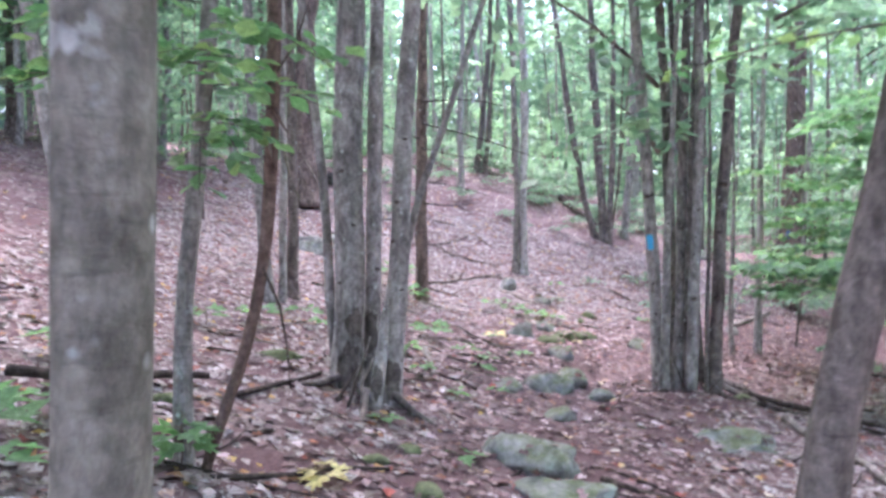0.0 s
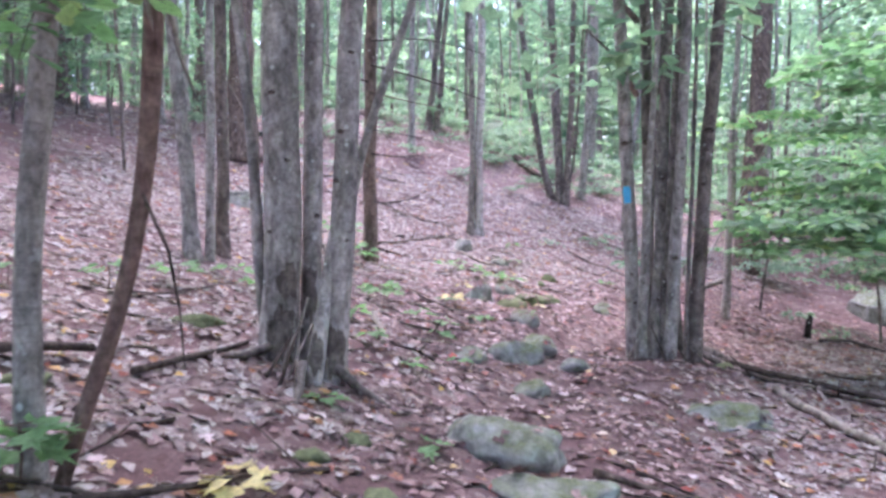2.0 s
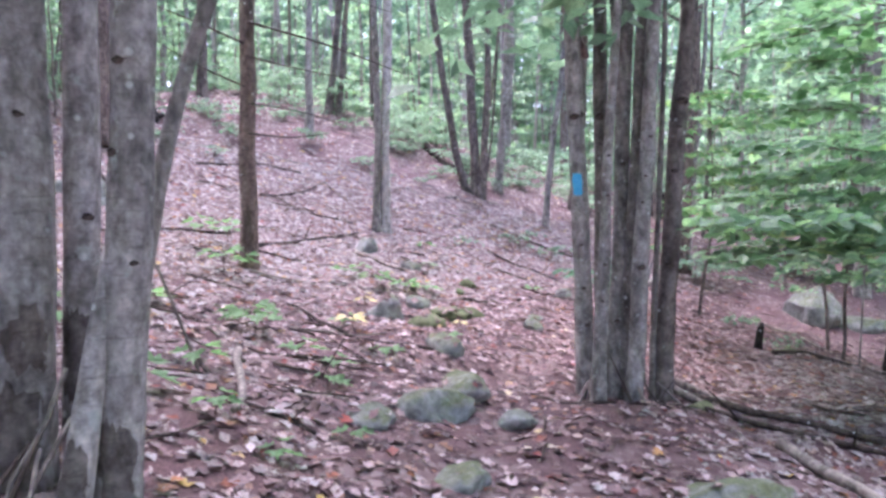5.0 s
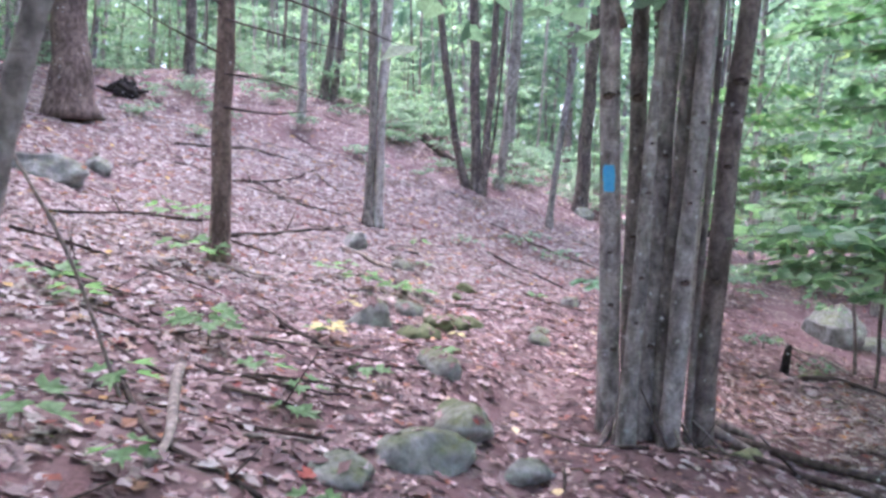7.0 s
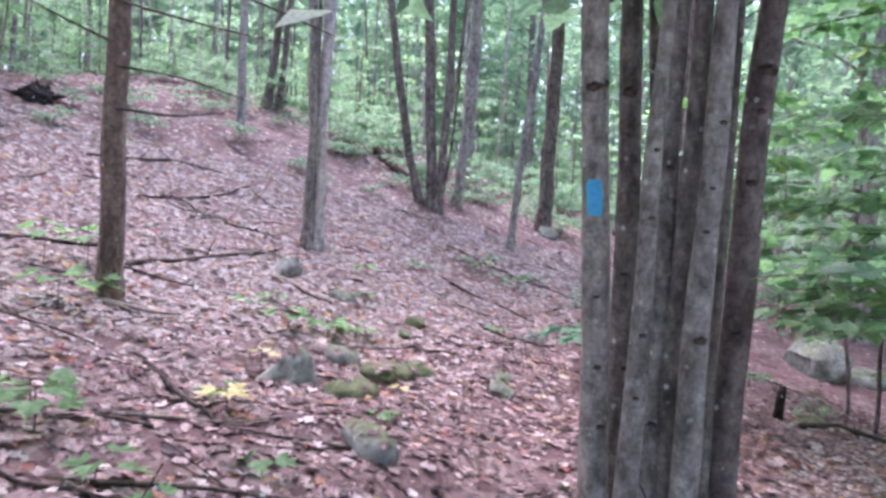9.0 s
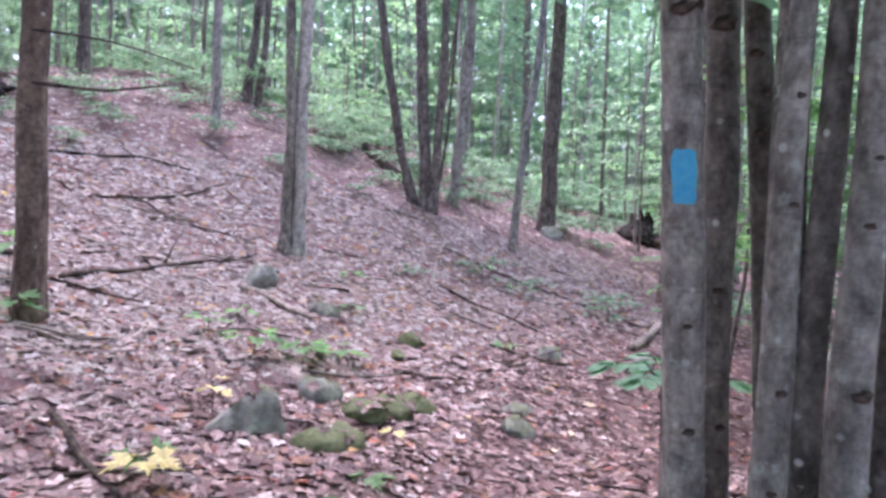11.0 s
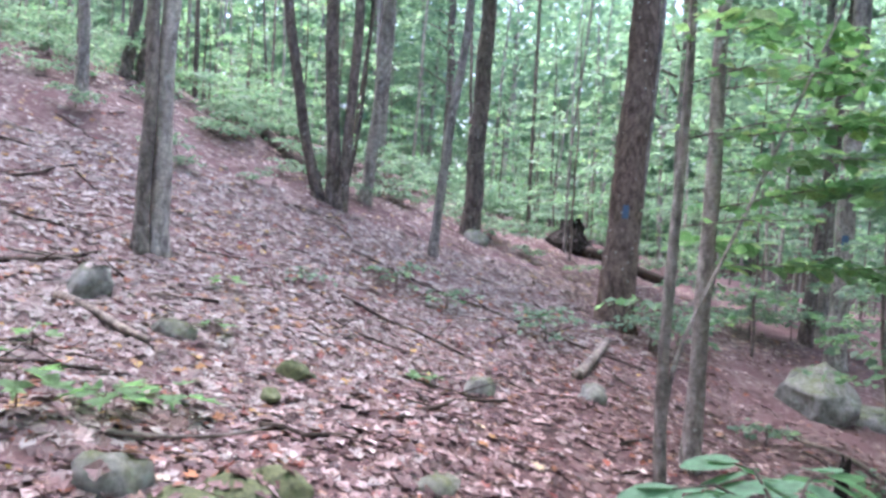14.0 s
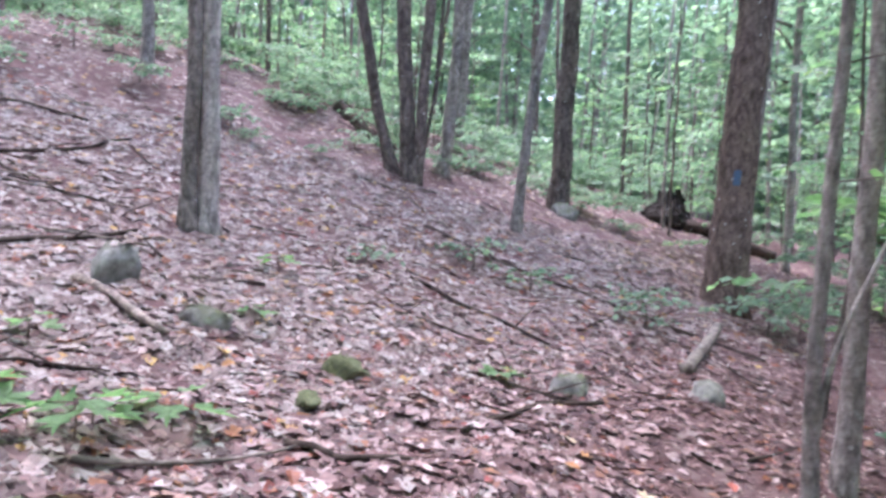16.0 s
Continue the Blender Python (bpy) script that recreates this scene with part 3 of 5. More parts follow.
for kx, ky, kz, ks in ((2.46, 8.82, 1.93, 0.05), (2.55, 8.81, 1.95, 0.04), (2.74, 9.0, 1.96, 0.055), (2.56, 8.40, 0.78, 0.022), (2.55, 8.41, 0.5, 0.02), (2.58, 8.41, 1.3, 0.018), (2.59, 8.41, 1.6, 0.02),
                       (2.88, 8.44, 0.75, 0.04), (2.87, 8.44, 1.25, 0.022), (2.90, 8.44, 1.45, 0.018), (3.28, 8.60, 2.05, 0.06), (3.26, 8.60, 1.85, 0.03), (3.22, 8.60, 1.5, 0.035), (2.94, 8.45, 1.75, 0.025), (3.20, 8.60, 0.75, 0.04), (2.56, 8.81, 0.55, 0.028), (2.53, 8.80, 0.9, 0.02), (2.60, 8.81, 0.25, 0.03),
                       (3.05, 9.1, 1.75, 0.035), (3.02, 9.12, 1.6, 0.03), (3.0, 9.14, 1.9, 0.035), (3.10, 9.1, 1.2, 0.03), (2.79, 9.0, 1.0, 0.025), (2.83, 9.01, 0.5, 0.03), (2.80, 8.68, 0.3, 0.03), (2.84, 8.68, 1.55, 0.03)):
    add_knot(clump_b, kx, ky, kz, ks)


def add_blaze(ob, cx, cy, r, z0, z1, half, facing, mat=None, slope=-0.056, label="blue painted rectangular trail mark"):
    """A painted rectangle laid on the bark of the first trunk."""
    rng = np.random.default_rng(4)
    skin = skins(ob)[0]
    rows, cols = 15, 9
    v, f = [], []
    for i in range(rows):
        z = z0 + (z1 - z0) * i / (rows - 1)
        ax = cx + slope * (z - z0)
        for j in range(cols):
            u, w = 2 * i / (rows - 1) - 1, 2 * j / (cols - 1) - 1
            rag = rng.normal(0, 0.0016) if i in (0, rows - 1) or j in (0, cols - 1) else 0
            round_off = half * (0.22 if abs(u) > 0.99 else 0.07 if abs(u) > 0.84 else 0)
            a = facing + (w * (half - round_off) + rag) / r
            way = Vector((-math.cos(a), -math.sin(a), 0))
            hit = skin.ray_cast(Vector((ax, cy, z + rag)) - way * 0.4 - ob.location, way)[0]
            hit = hit + ob.location if hit else Vector((ax, cy, z)) - way * r
            v.append(hit - way * 0.003)
    for i in range(rows - 1):
        for j in range(cols - 1):
            k = i * cols + j
            f.append((k, k + 1, k + cols + 1, k + cols))
    me = mesh_of("trail_mark", v, f, mat or BLUE, True)
    me.transform(Matrix.Translation(-ob.location))
    part("trail_mark", me, ob, label)


for i, (stem, cx, cz, wide, high) in enumerate(((3, 2.84, 0.98, 0.06, 0.20), (3, 2.83, 0.62, 0.05, 0.10), (5, 2.885, 0.80, 0.05, 0.07), (6, 3.23, 0.75, 0.07, 0.22), (6, 3.28, 1.95, 0.07, 0.08), (0, 2.50, 1.98, 0.05, 0.05))):
    rot_patch(clump_b, stem, cx, cz, wide, high, 2.3 * i + 1)
add_blaze(clump_b, 2.545, 8.885, 0.070, 1.303, 1.479, 0.037, math.atan2(-2.4, -1.5))
clump_b.location += Vector((-0.055, -0.14, 0))

tree("maple_tree", "slender mossy maple with green-grey bark beside the trail", [(((-0.425, 0.81, 1.13), (-0.42, 0.81, 1.41), (-0.415, 0.81, 1.69)), 0.056, 0.053)], BARK_MOSSY, 9, seed=4, sides=20, flare=0.2)
lean = tree("maple_tree", "dark leaning maple with lichen spots", [(((0.95, 2.0, 0.70), (1.05, 2.0, 1.2), (1.185, 2.0, 1.70)), 0.066, 0.060),
                                                                       (((1.10, 2.15, 0.70), (1.18, 2.15, 1.2), (1.28, 2.15, 1.75)), 0.025, 0.022)], BARK_BROWN, 8, seed=5, sides=16)
leafy(lean, 5, [((1.28, 2.0, 2.02), (-0.7, 0.9, 0.1), 0.9)], 0.075, SEEDLING, 0.1, 0.08)
pole = tree("sapling", "pale grey sapling with a slightly crooked stem", [(((-1.32, 3.69, 0.46), (-1.33, 3.69, 1.06), (-1.26, 3.69, 1.51), (-1.22, 3.69, 1.91), (-1.17, 3.69, 2.64)), 0.047, 0.040)], BARK_PALE, 6.5, seed=6)
leafy(pole, 6, [((-1.2, 3.69, 2.35), (0.35, -1, -0.1), 1.1), ((-1.2, 3.69, 2.5), (0.8, -0.7, -0.1), 1.0), ((-1.22, 3.69, 2.05), (0.5, -0.9, -0.12), 0.9), ((-1.2, 3.7, 2.6), (-0.3, -1, -0.1), 1.1), ((-1.2, 3.7, 2.2), (0.9, -0.2, 0.05), 0.7), ((-1.22, 3.69, 1.95), (0.3, -1, -0.2), 0.7), ((-1.2, 3.69, 2.3), (-0.6, -0.8, 0.0), 1.0)], 0.115, SEEDLING, 0.3, 0.075, template=BEECH)
dead_red = tree("dead_sapling", "reddish dead sapling, bent at its foot, with torn bark", [(((-1.15, 3.62, 0.49), (-1.02, 3.62, 0.78), (-0.91, 3.62, 1.23), (-0.87, 3.62, 1.50), (-0.85, 3.62, 1.98), (-0.84, 3.62, 2.61)), 0.026, 0.036)], BARK_RED, 4.5, False, seed=7, flare=0.1)
tree("maple_tree", "leaning pair of thin grey maple stems", [(((-1.91, 4.03, 0.53), (-2.07, 4.09, 1.35), (-2.24, 4.15, 2.27)), 0.052, 0.042),
                                                             (((-1.98, 4.1, 0.53), (-1.97, 4.15, 1.35), (-2.0, 4.2, 2.27)), 0.034, 0.03)], BARK_GREY, 8, seed=8)
tree("maple_tree", "two close grey maple stems on the slope", [(((-2.18, 9.34, 0.72), (-2.27, 9.40, 2.02), (-2.39, 9.45, 3.32)), 0.085, 0.07),
                                                               (((-2.02, 9.46, 0.72), (-2.0, 9.48, 2.04), (-2.01, 9.58, 3.66)), 0.05, 0.042)], BARK_GREY, 10, seed=9)
tree("maple_tree", "thin dark maple on the slope", [(((-1.98, 9.95, 0.74), (-1.97, 9.95, 2.08), (-1.98, 9.95, 3.48)), 0.078, 0.07)], BARK_BROWN, 10, seed=10)
hemlock = tree("hemlock_tree", "straight brown hemlock with dead lower branches", [(((-0.30, 12.25, 0.47), (-0.30, 12.30, 2.03), (-0.27, 12.36, 4.31)), 0.108, 0.085)], BARK_HEMLOCK, 12, seed=11, flare=0.25)
tree("beech_tree", "twin-stemmed grey beech with a flared foot", [(((1.66, 15.92, 0.81), (1.70, 15.93, 2.5), (1.64, 15.95, 4.3)), 0.066, 0.058, BARK_ROT),
                                                                   (((1.82, 15.98, 0.77), (1.82, 15.98, 2.5), (1.89, 15.99, 4.35)), 0.088, 0.080)], BARK_BEECH, 13, seed=13, sides=16, flare=0.6)
tree("maple_clump", "clump of thin dark maple stems on the slope", [
    (((4.47, 19.90, 1.3), (4.38, 19.90, 2.70), (4.29, 19.90, 4.40)), 0.111, 0.103), (((4.25, 19.95, 1.44), (3.92, 19.95, 2.65), (3.63, 19.95, 4.29)), 0.084, 0.08),
    (((4.56, 19.80, 1.28), (4.63, 19.80, 2.70), (4.70, 19.80, 4.41)), 0.085, 0.077), (((4.62, 20.0, 1.3), (4.85, 20.0, 2.7), (4.95, 20.0, 4.4)), 0.03, 0.025)], BARK_BROWN, 12, seed=14)
tree("maple_tree", "thin grey maple on the slope", [(((5.20, 20.71, 1.47), (5.33, 20.70, 2.90), (5.43, 20.72, 4.80)), 0.104, 0.095)], BARK_GREY, 11, seed=15)
tree("maple_tree", "thin grey maple behind the clump", [(((6.2, 23.5, 2.0), (6.3, 23.5, 4), (6.35, 23.5, 6)), 0.12, 0.11)], BARK_GREY, 11, seed=16)
tree("maple_tree", "thin bent pale maple stem", [(((5.72, 18.64, 0.69), (5.79, 18.64, 1.88), (6.08, 18.60, 4.36)), 0.070, 0.062)], BARK_GREY, 9, seed=17)
tree("maple_tree", "dark maple with a small stone at its foot", [(((7.35, 20.97, 1.01), (7.40, 21.00, 2.64), (7.50, 21.04, 5.23)), 0.175, 0.14)], BARK_BROWN, 12, seed=18)
big = tree("hemlock_tree", "thick red-brown hemlock on a soil bank by the trail", [(((8.31, 17.64, -0.1), (8.40, 17.65, 1.62), (8.58, 17.67, 4.53)), 0.26, 0.215)], BARK_HEMLOCK, 14, seed=19, sides=18)
tree("maple_tree", "thin companion stem beside the thick hemlock", [(((8.75, 17.9, -0.1), (8.85, 17.9, 1.62), (9.05, 17.9, 4.53)), 0.05, 0.045)], BARK_GREY, 9, seed=20)
s1 = tree("sapling", "thin forked sapling beside the trail", [(((4.75, 12.02, -0.44), (4.72, 12.05, 0.33), (4.78, 12.06, 1.36), (4.82, 12.08, 2.47)), 0.040, 0.027),
                                                            (((4.75, 12.02, 0.2), (4.80, 12.02, 0.42), (4.92, 12.02, 0.62)), 0.022, 0.014)], BARK_GREY, 5.5, False, seed=21, flare=0.15)
s2 = tree("maple_tree", "slim grey maple beside the trail with dark rings", [(((5.34, 12.45, -0.51), (5.38, 12.46, 0.40), (5.41, 12.48, 1.53), (5.43, 12.5, 2.67)), 0.064, 0.049)], BARK_GREY, 8, seed=22)
pale = tree("beech_tree", "pale grey maple with a faded trail mark behind the boulder", [(((13.03, 17.70, -0.94), (13.14, 17.76, 2.40), (13.23, 17.81, 5.34)), 0.166, 0.146)], BARK_PALE, 12, seed=23)
tree("maple_tree", "dark leaning maple behind the boulder", [(((13.65, 18.92, -0.75), (13.90, 18.90, 1.98), (14.14, 18.86, 4.16)), 0.13, 0.118)], BARK_BROWN, 11, seed=24)
tree("hemlock_tree", "broad old hemlock with spreading roots on the slope", [(((-3.10, 17.36, 2.30), (-3.13, 17.4, 3.3), (-3.15, 17.51, 4.20)), 0.30, 0.257)], BARK_HEMLOCK, 14, seed=25, sides=18, flare=0.6)
tree("maple_tree", "dark trunk on the upper slope", [(((-2.0, 23.5, 3.9), (-2.0, 23.5, 5.2), (-1.96, 23.5, 7.0)), 0.13, 0.12)], BARK_BROWN, 11, seed=26)
tree("maple_tree", "thin pale trunk on the upper slope", [(((0.68, 21.33, 2.72), (0.68, 21.35, 3.4), (0.67, 21.38, 4.18)), 0.094, 0.085)], BARK_PALE, 10, seed=27)
tree("maple_tree", "pair of dark thin trunks at the top of the slope", [(((1.22, 23.4, 3.3), (1.3, 23.4, 4.0), (1.4, 23.4, 4.9)), 0.10, 0.09), (((1.48, 23.45, 3.3), (1.55, 23.45, 4.0), (1.62, 23.45, 4.9)), 0.08, 0.07)], BARK_BROWN, 10, seed=28)


add_blaze(big, 8.39, 17.65, 0.23, 1.42, 1.62, 0.05, math.atan2(-2.4, -1.6), FADED, 0.05, "faded dark blue trail mark")
add_blaze(pale, 13.11, 17.74, 0.155, 1.15, 1.4, 0.06, math.atan2(-2.2, -2.6), FADED, 0.03, "faded blue trail mark")


def dead_branches(ob, rows):
    for p0, p1, p2, r in rows:
        me = mesh_of("dead_branch", *tube((p0, p1, p2), (r, r * 0.7, r * 0.3), 5, 0.05, 3, step=0.2), DEAD_WOOD, True)
        me.transform(Matrix.Translation(-ob.location))
        part("dead_branch", me, ob, "bare dead branch")


for i, (tx, tz, tl) in enumerate(((-0.84, 1.97, 0.22), (-0.87, 1.95, 0.14), (-0.83, 2.06, 0.12), (-0.80, 1.9, 0.3))):
    me = mesh_of("torn_bark", *tube(((tx, 3.585, tz), (tx + 0.012 * i, 3.57, tz - tl * 0.5), (tx + 0.03 * i, 3.575, tz - tl)), (0.012, 0.008, 0.003), 5, 0.1, i, step=0.03), (BARK_RED, PALE_WOOD)[i % 2], True)
    me.transform(Matrix.Translation(-dead_red.location))
    part("torn_bark", me, dead_red, "torn strip of bark")
dead_branches(dead_red, (((-0.9, 3.6, 1.3), (-0.8, 3.62, 1.05), (-0.78, 3.63, 0.7), 0.008), ((-0.85, 3.6, 2.2), (-0.72, 3.6, 2.4), (-0.66, 3.6, 2.6), 0.007)))
dead_branches(hemlock, (((-0.28, 12.2, 3.35), (0.6, 12.0, 3.1), (1.5, 11.8, 2.75), 0.018), ((-0.28, 12.2, 2.95), (0.4, 11.9, 2.75), (1.1, 11.6, 2.6), 0.013), ((-0.32, 12.2, 3.1), (-1.0, 12.0, 3.35), (-1.6, 11.8, 3.5), 0.014),
                        ((-0.28, 12.2, 2.05), (0.2, 11.9, 1.98), (0.62, 11.7, 2.02), 0.014), ((-0.32, 12.2, 2.6), (-0.8, 11.8, 2.75), (-1.2, 11.5, 2.95), 0.012), ((-0.28, 12.2, 3.7), (0.5, 12.1, 3.75), (1.4, 12.0, 3.5), 0.014), ((-0.28, 12.2, 2.4), (0.3, 11.8, 2.3), (0.8, 11.5, 2.1), 0.01)))
leafy(s1, 21, [((4.80, 12.07, 1.75), (0.6, -0.7, 0.25), 1.0), ((4.8, 12.07, 2.1), (0.2, -0.9, 0.15), 0.9), ((4.78, 12.06, 1.2), (0.9, -0.4, 0.2), 0.9), ((4.8, 12.07, 2.3), (-0.5, -0.6, 0.3), 0.7)], 0.12, SEEDLING, 0.1, 0.12)
leafy(s2, 22, [((5.41, 12.48, 1.35), (0.9, -0.3, 0.3), 1.5), ((5.42, 12.48, 1.85), (0.8, -0.6, 0.2), 1.6), ((5.42, 12.48, 2.2), (0.5, -0.9, 0.15), 1.5), ((5.42, 12.48, 1.1), (0.7, 0.6, 0.1), 1.1), ((5.42, 12.48, 2.5), (-0.5, -0.8, 0.1), 1.0), ((5.42, 12.48, 2.7), (0.9, 0.1, 0.15), 1.5), ((5.42, 12.48, 0.95), (0.9, -0.35, 0.12), 1.3), ((5.42, 12.48, 1.6), (0.4, -1, 0.2), 1.3), ((5.42, 12.48, 2.35), (0.95, -0.3, 0.1), 1.7)], 0.16, SEEDLING, 0.12, 0.085, template=BEECH)

# ---- leafy understorey ----
def understorey(name, seed, tall, low, reach, leaf_size, mat, label, gap=0.1):
    """A young tree at the origin with flat layers of leaves, to be copied."""
    rng = np.random.default_rng(seed)
    ob = tagged(new(name), label, "young tree", "leafy young trees of the understorey")
    line = [np.array((0, 0, -0.1))]
    while line[-1][2] < tall:
        line.append(line[-1] + np.array((rng.normal(0, 0.05), rng.normal(0, 0.05), 0.5)))
    part("stem", mesh_of("stem", *tube(line, np.linspace(0.028, 0.008, len(line)), 6, 0.05, seed, 0.1), BARK_BROWN, True), ob)
    branches = []
    for i in range(13):
        z = low + (tall - low) * i / 12.5
        p = np.array([np.interp(z, [q[2] for q in line], [q[k] for q in line]) for k in range(3)])
        a = 2.4 * i + rng.uniform(-0.5, 0.5)
        branches.append((p, (math.cos(a), math.sin(a), rng.uniform(0.0, 0.3)), reach * rng.uniform(0.6, 1.1) * (1.1 - 0.5 * i / 13)))
    b, l = foliage(rng, branches, leaf_size, mat, BLADE, 0.15, gap)
    part("branch", b, ob)
    part("leaves", l, ob, "flat layers of green leaves")
    return ob


def settle(x, y, turn, s=1.0, sink=0.0):
    return pose(x, y, height(x, y) - sink, 0, 0, turn) @ Matrix.Scale(s, 4)


YOUNG = [understorey("young_beech", 50 + i, (3.6, 4.6, 2.6, 5.2)[i], (0.9, 1.2, 0.5, 1.6)[i], (1.3, 1.6, 1.0, 1.7)[i], (0.13, 0.14, 0.12, 0.15)[i], (GREEN, HAZY_GREEN, GREEN, HAZY_GREEN)[i],
                     "young beech with flat layers of blue-green leaves") for i in range(4)]
spot_rng = np.random.default_rng(77)
# those that stand beside the trail, behind the painted clump
near_spots = [(6.9, 14.3, 10, 0), (8.1, 12.4, 80, 1), (8.6, 13.3, 150, 0), (9.8, 13.0, 200, 1), (11.0, 14.2, 300, 3), (10.8, 17.4, 60, 1), (12.4, 15.2, 20, 0), (8.4, 11.2, 310, 1), (9.6, 19.5, 140, 2), (12.6, 12.6, 75, 3), (11.6, 11.2, 15, 3), (13.6, 16.8, 120, 3), (-4.3, 13.6, 33, 1), (-5.4, 16.2, 210, 3), (-4.2, 18.6, 100, 1), (-6.4, 14.4, 12, 3), (-3.9, 21.6, 60, 0), (-7.5, 18.0, 300, 1)]
taken = []
first = [False] * 4


def plant(kind, x, y, turn):
    if not first[kind]:
        YOUNG[kind].matrix_basis = settle(x, y, turn)
        first[kind] = True
        return YOUNG[kind]
    return copy_thing(YOUNG[kind], settle(x, y, turn))


def beside_clump(x, y, seed, low, tall, reach, n, size, toward=180.0, fan=75.0):
    """A young beech whose branches reach out to one side."""
    rng = np.random.default_rng(seed)
    z = height(x, y)
    ob = tree("young_beech", "young beech with drooping layers of fresh green leaves", [(((x, y, z), (x + 0.03, y, z + 1.2), (x, y + 0.05, z + 2.6)), 0.012, 0.009)], BARK_GREY, tall, False, "young tree", "leafy young trees of the understorey", 8, seed, 0.1)
    rows = []
    for i in range(n):
        h = low + (tall - low) * (i + rng.uniform(-0.4, 0.4)) / n
        a = radians(toward + rng.uniform(-fan, fan))
        rows.append(((x, y, z + h), (math.cos(a), math.sin(a), rng.uniform(0.02, 0.3)), reach * rng.uniform(0.55, 1.1)))
    leafy(ob, seed, rows, size, GREEN, 0.2, 0.125, template=BEECH)
    return ob


arching = beside_clump(6.6, 9.0, 61, 1.8, 4.3, 2.4, 8, 0.205)
leafy(arching, 68, [((6.6, 9.0, 0.95), (-1, -0.06, 0.1), 2.9), ((6.6, 9.0, 1.25), (-1, 0.1, 0.1), 2.7), ((6.6, 9.0, 1.6), (-1, -0.05, 0.15), 2.7)], 0.17, GREEN, 0.1, 0.1, template=BEECH)
leafy(arching, 71, [((6.6, 9.0, 1.05), (-1, -0.17, 0.1), 3.45), ((6.6, 9.0, 0.82), (-1, -0.18, 0.08), 3.15)], 0.17, GREEN, 0.1, 0.1, template=BEECH)
beside_clump(7.2, 10.2, 62, 1.7, 4.6, 2.4, 8, 0.205, 170)
beside_clump(7.6, 11.5, 63, 1.6, 4.8, 2.1, 9, 0.195, 180, 120)
beside_clump(8.2, 9.4, 64, 1.6, 5.2, 2.2, 9, 0.205, 160, 120)
beside_clump(8.8, 12.3, 65, 1.6, 5.0, 1.9, 9, 0.195, 180, 180)
for x, y, turn, kind in near_spots:
    plant(kind, x, y, turn)
count = 0
while count < 210:
    x, y = spot_rng.uniform(-20, 30), spot_rng.uniform(12, 42)
    sight = y > 24.5 + 0.25 * max(0, 4 - x) if x < 9 else y > 20 - 0.2 * (x - 9) and y > 14
    if not sight or float(off_trail(np.float64(x), np.float64(y))) < 1.6 or any(math.hypot(x - a, y - b) < 0.9 for a, b in taken):
        continue
    taken.append((x, y))
    plant(int(spot_rng.integers(0, 4)), x, y, spot_rng.uniform(0, 360))
    count += 1

# ---- the wood all round ----
WOOD = []
for i in range(6):
    ob = tagged(new("forest_tree"), ("tall thin grey forest tree", "tall dark forest tree", "slender pale forest tree")[i % 3] + " with a leafy crown", "tree", "trees of the wood")
    rng = np.random.default_rng(200 + i)
    line = [np.array((0, 0, -0.15))]
    while line[-1][2] < 11:
        line.append(line[-1] + np.array((rng.normal(0, 0.05), rng.normal(0, 0.05), 0.8)))
    r = (0.13, 0.18, 0.085, 0.10, 0.24, 0.07)[i]
    part("trunk", mesh_of("trunk", *tube(line, np.linspace(r, r * 0.3, len(line)), 10, 0.05, 300 + i, 0.3, 0.4), (BARK_GREY, BARK_BROWN, BARK_PALE)[i % 3], True), ob)
    limbs, leaves = CROWNS[i % 4]
    for z in (2.4 + 0.5 * i, 6.8):
        at = pose(line[-3][0], line[-3][1], z, 0, 0, 60 * i + 30 * z)
        part("branch_frame", limbs, ob, at=at)
        part("crown", leaves, ob, LEAF_LABEL, at)
    WOOD.append(ob)
placed, count = [False] * 6, 0
stand = []
while count < 150:
    x, y = spot_rng.uniform(-38, 48), spot_rng.uniform(-14, 62)
    ahead_ok = (y > 25.5 if x < 10 else y > 21) or x < -6.5 - 0.2 * y or (x > 15 + 0.0 * y) or y < -3.5
    if not ahead_ok or float(off_trail(np.float64(x), np.float64(y))) < 1.5 or any(math.hypot(x - a, y - b) < 1.5 for a, b in stand):
        continue
    stand.append((x, y))
    k = int(spot_rng.choice(6, p=(0.2, 0.12, 0.24, 0.2, 0.05, 0.19)))
    m = settle(x, y, spot_rng.uniform(0, 360)) @ pose(0, 0, 0, spot_rng.normal(0, 2.5), spot_rng.normal(0, 2.5), 0)
    if placed[k]:
        copy_thing(WOOD[k], m)
    else:
        WOOD[k].matrix_basis, placed[k] = m, True
    count += 1


count = 0
while count < 22:
    x, y = spot_rng.uniform(-19, -4.5), spot_rng.uniform(14, 27)
    if x > -4.5 - 0.25 * (27 - y) or any(math.hypot(x - a, y - b) < 1.3 for a, b in stand):
        continue
    stand.append((x, y))
    copy_thing(WOOD[int(spot_rng.choice((0, 1, 2, 3, 5)))], settle(x, y, spot_rng.uniform(0, 360)))
    for _ in range(2):
        xx, yy = x + spot_rng.uniform(-2, 1), y + spot_rng.uniform(0.5, 3)
        copy_thing(YOUNG[int(spot_rng.integers(0, 4))], settle(xx, yy, spot_rng.uniform(0, 360)))
    count += 1
# trees outside the view, added so that their crowns shade the near trail
count = 0
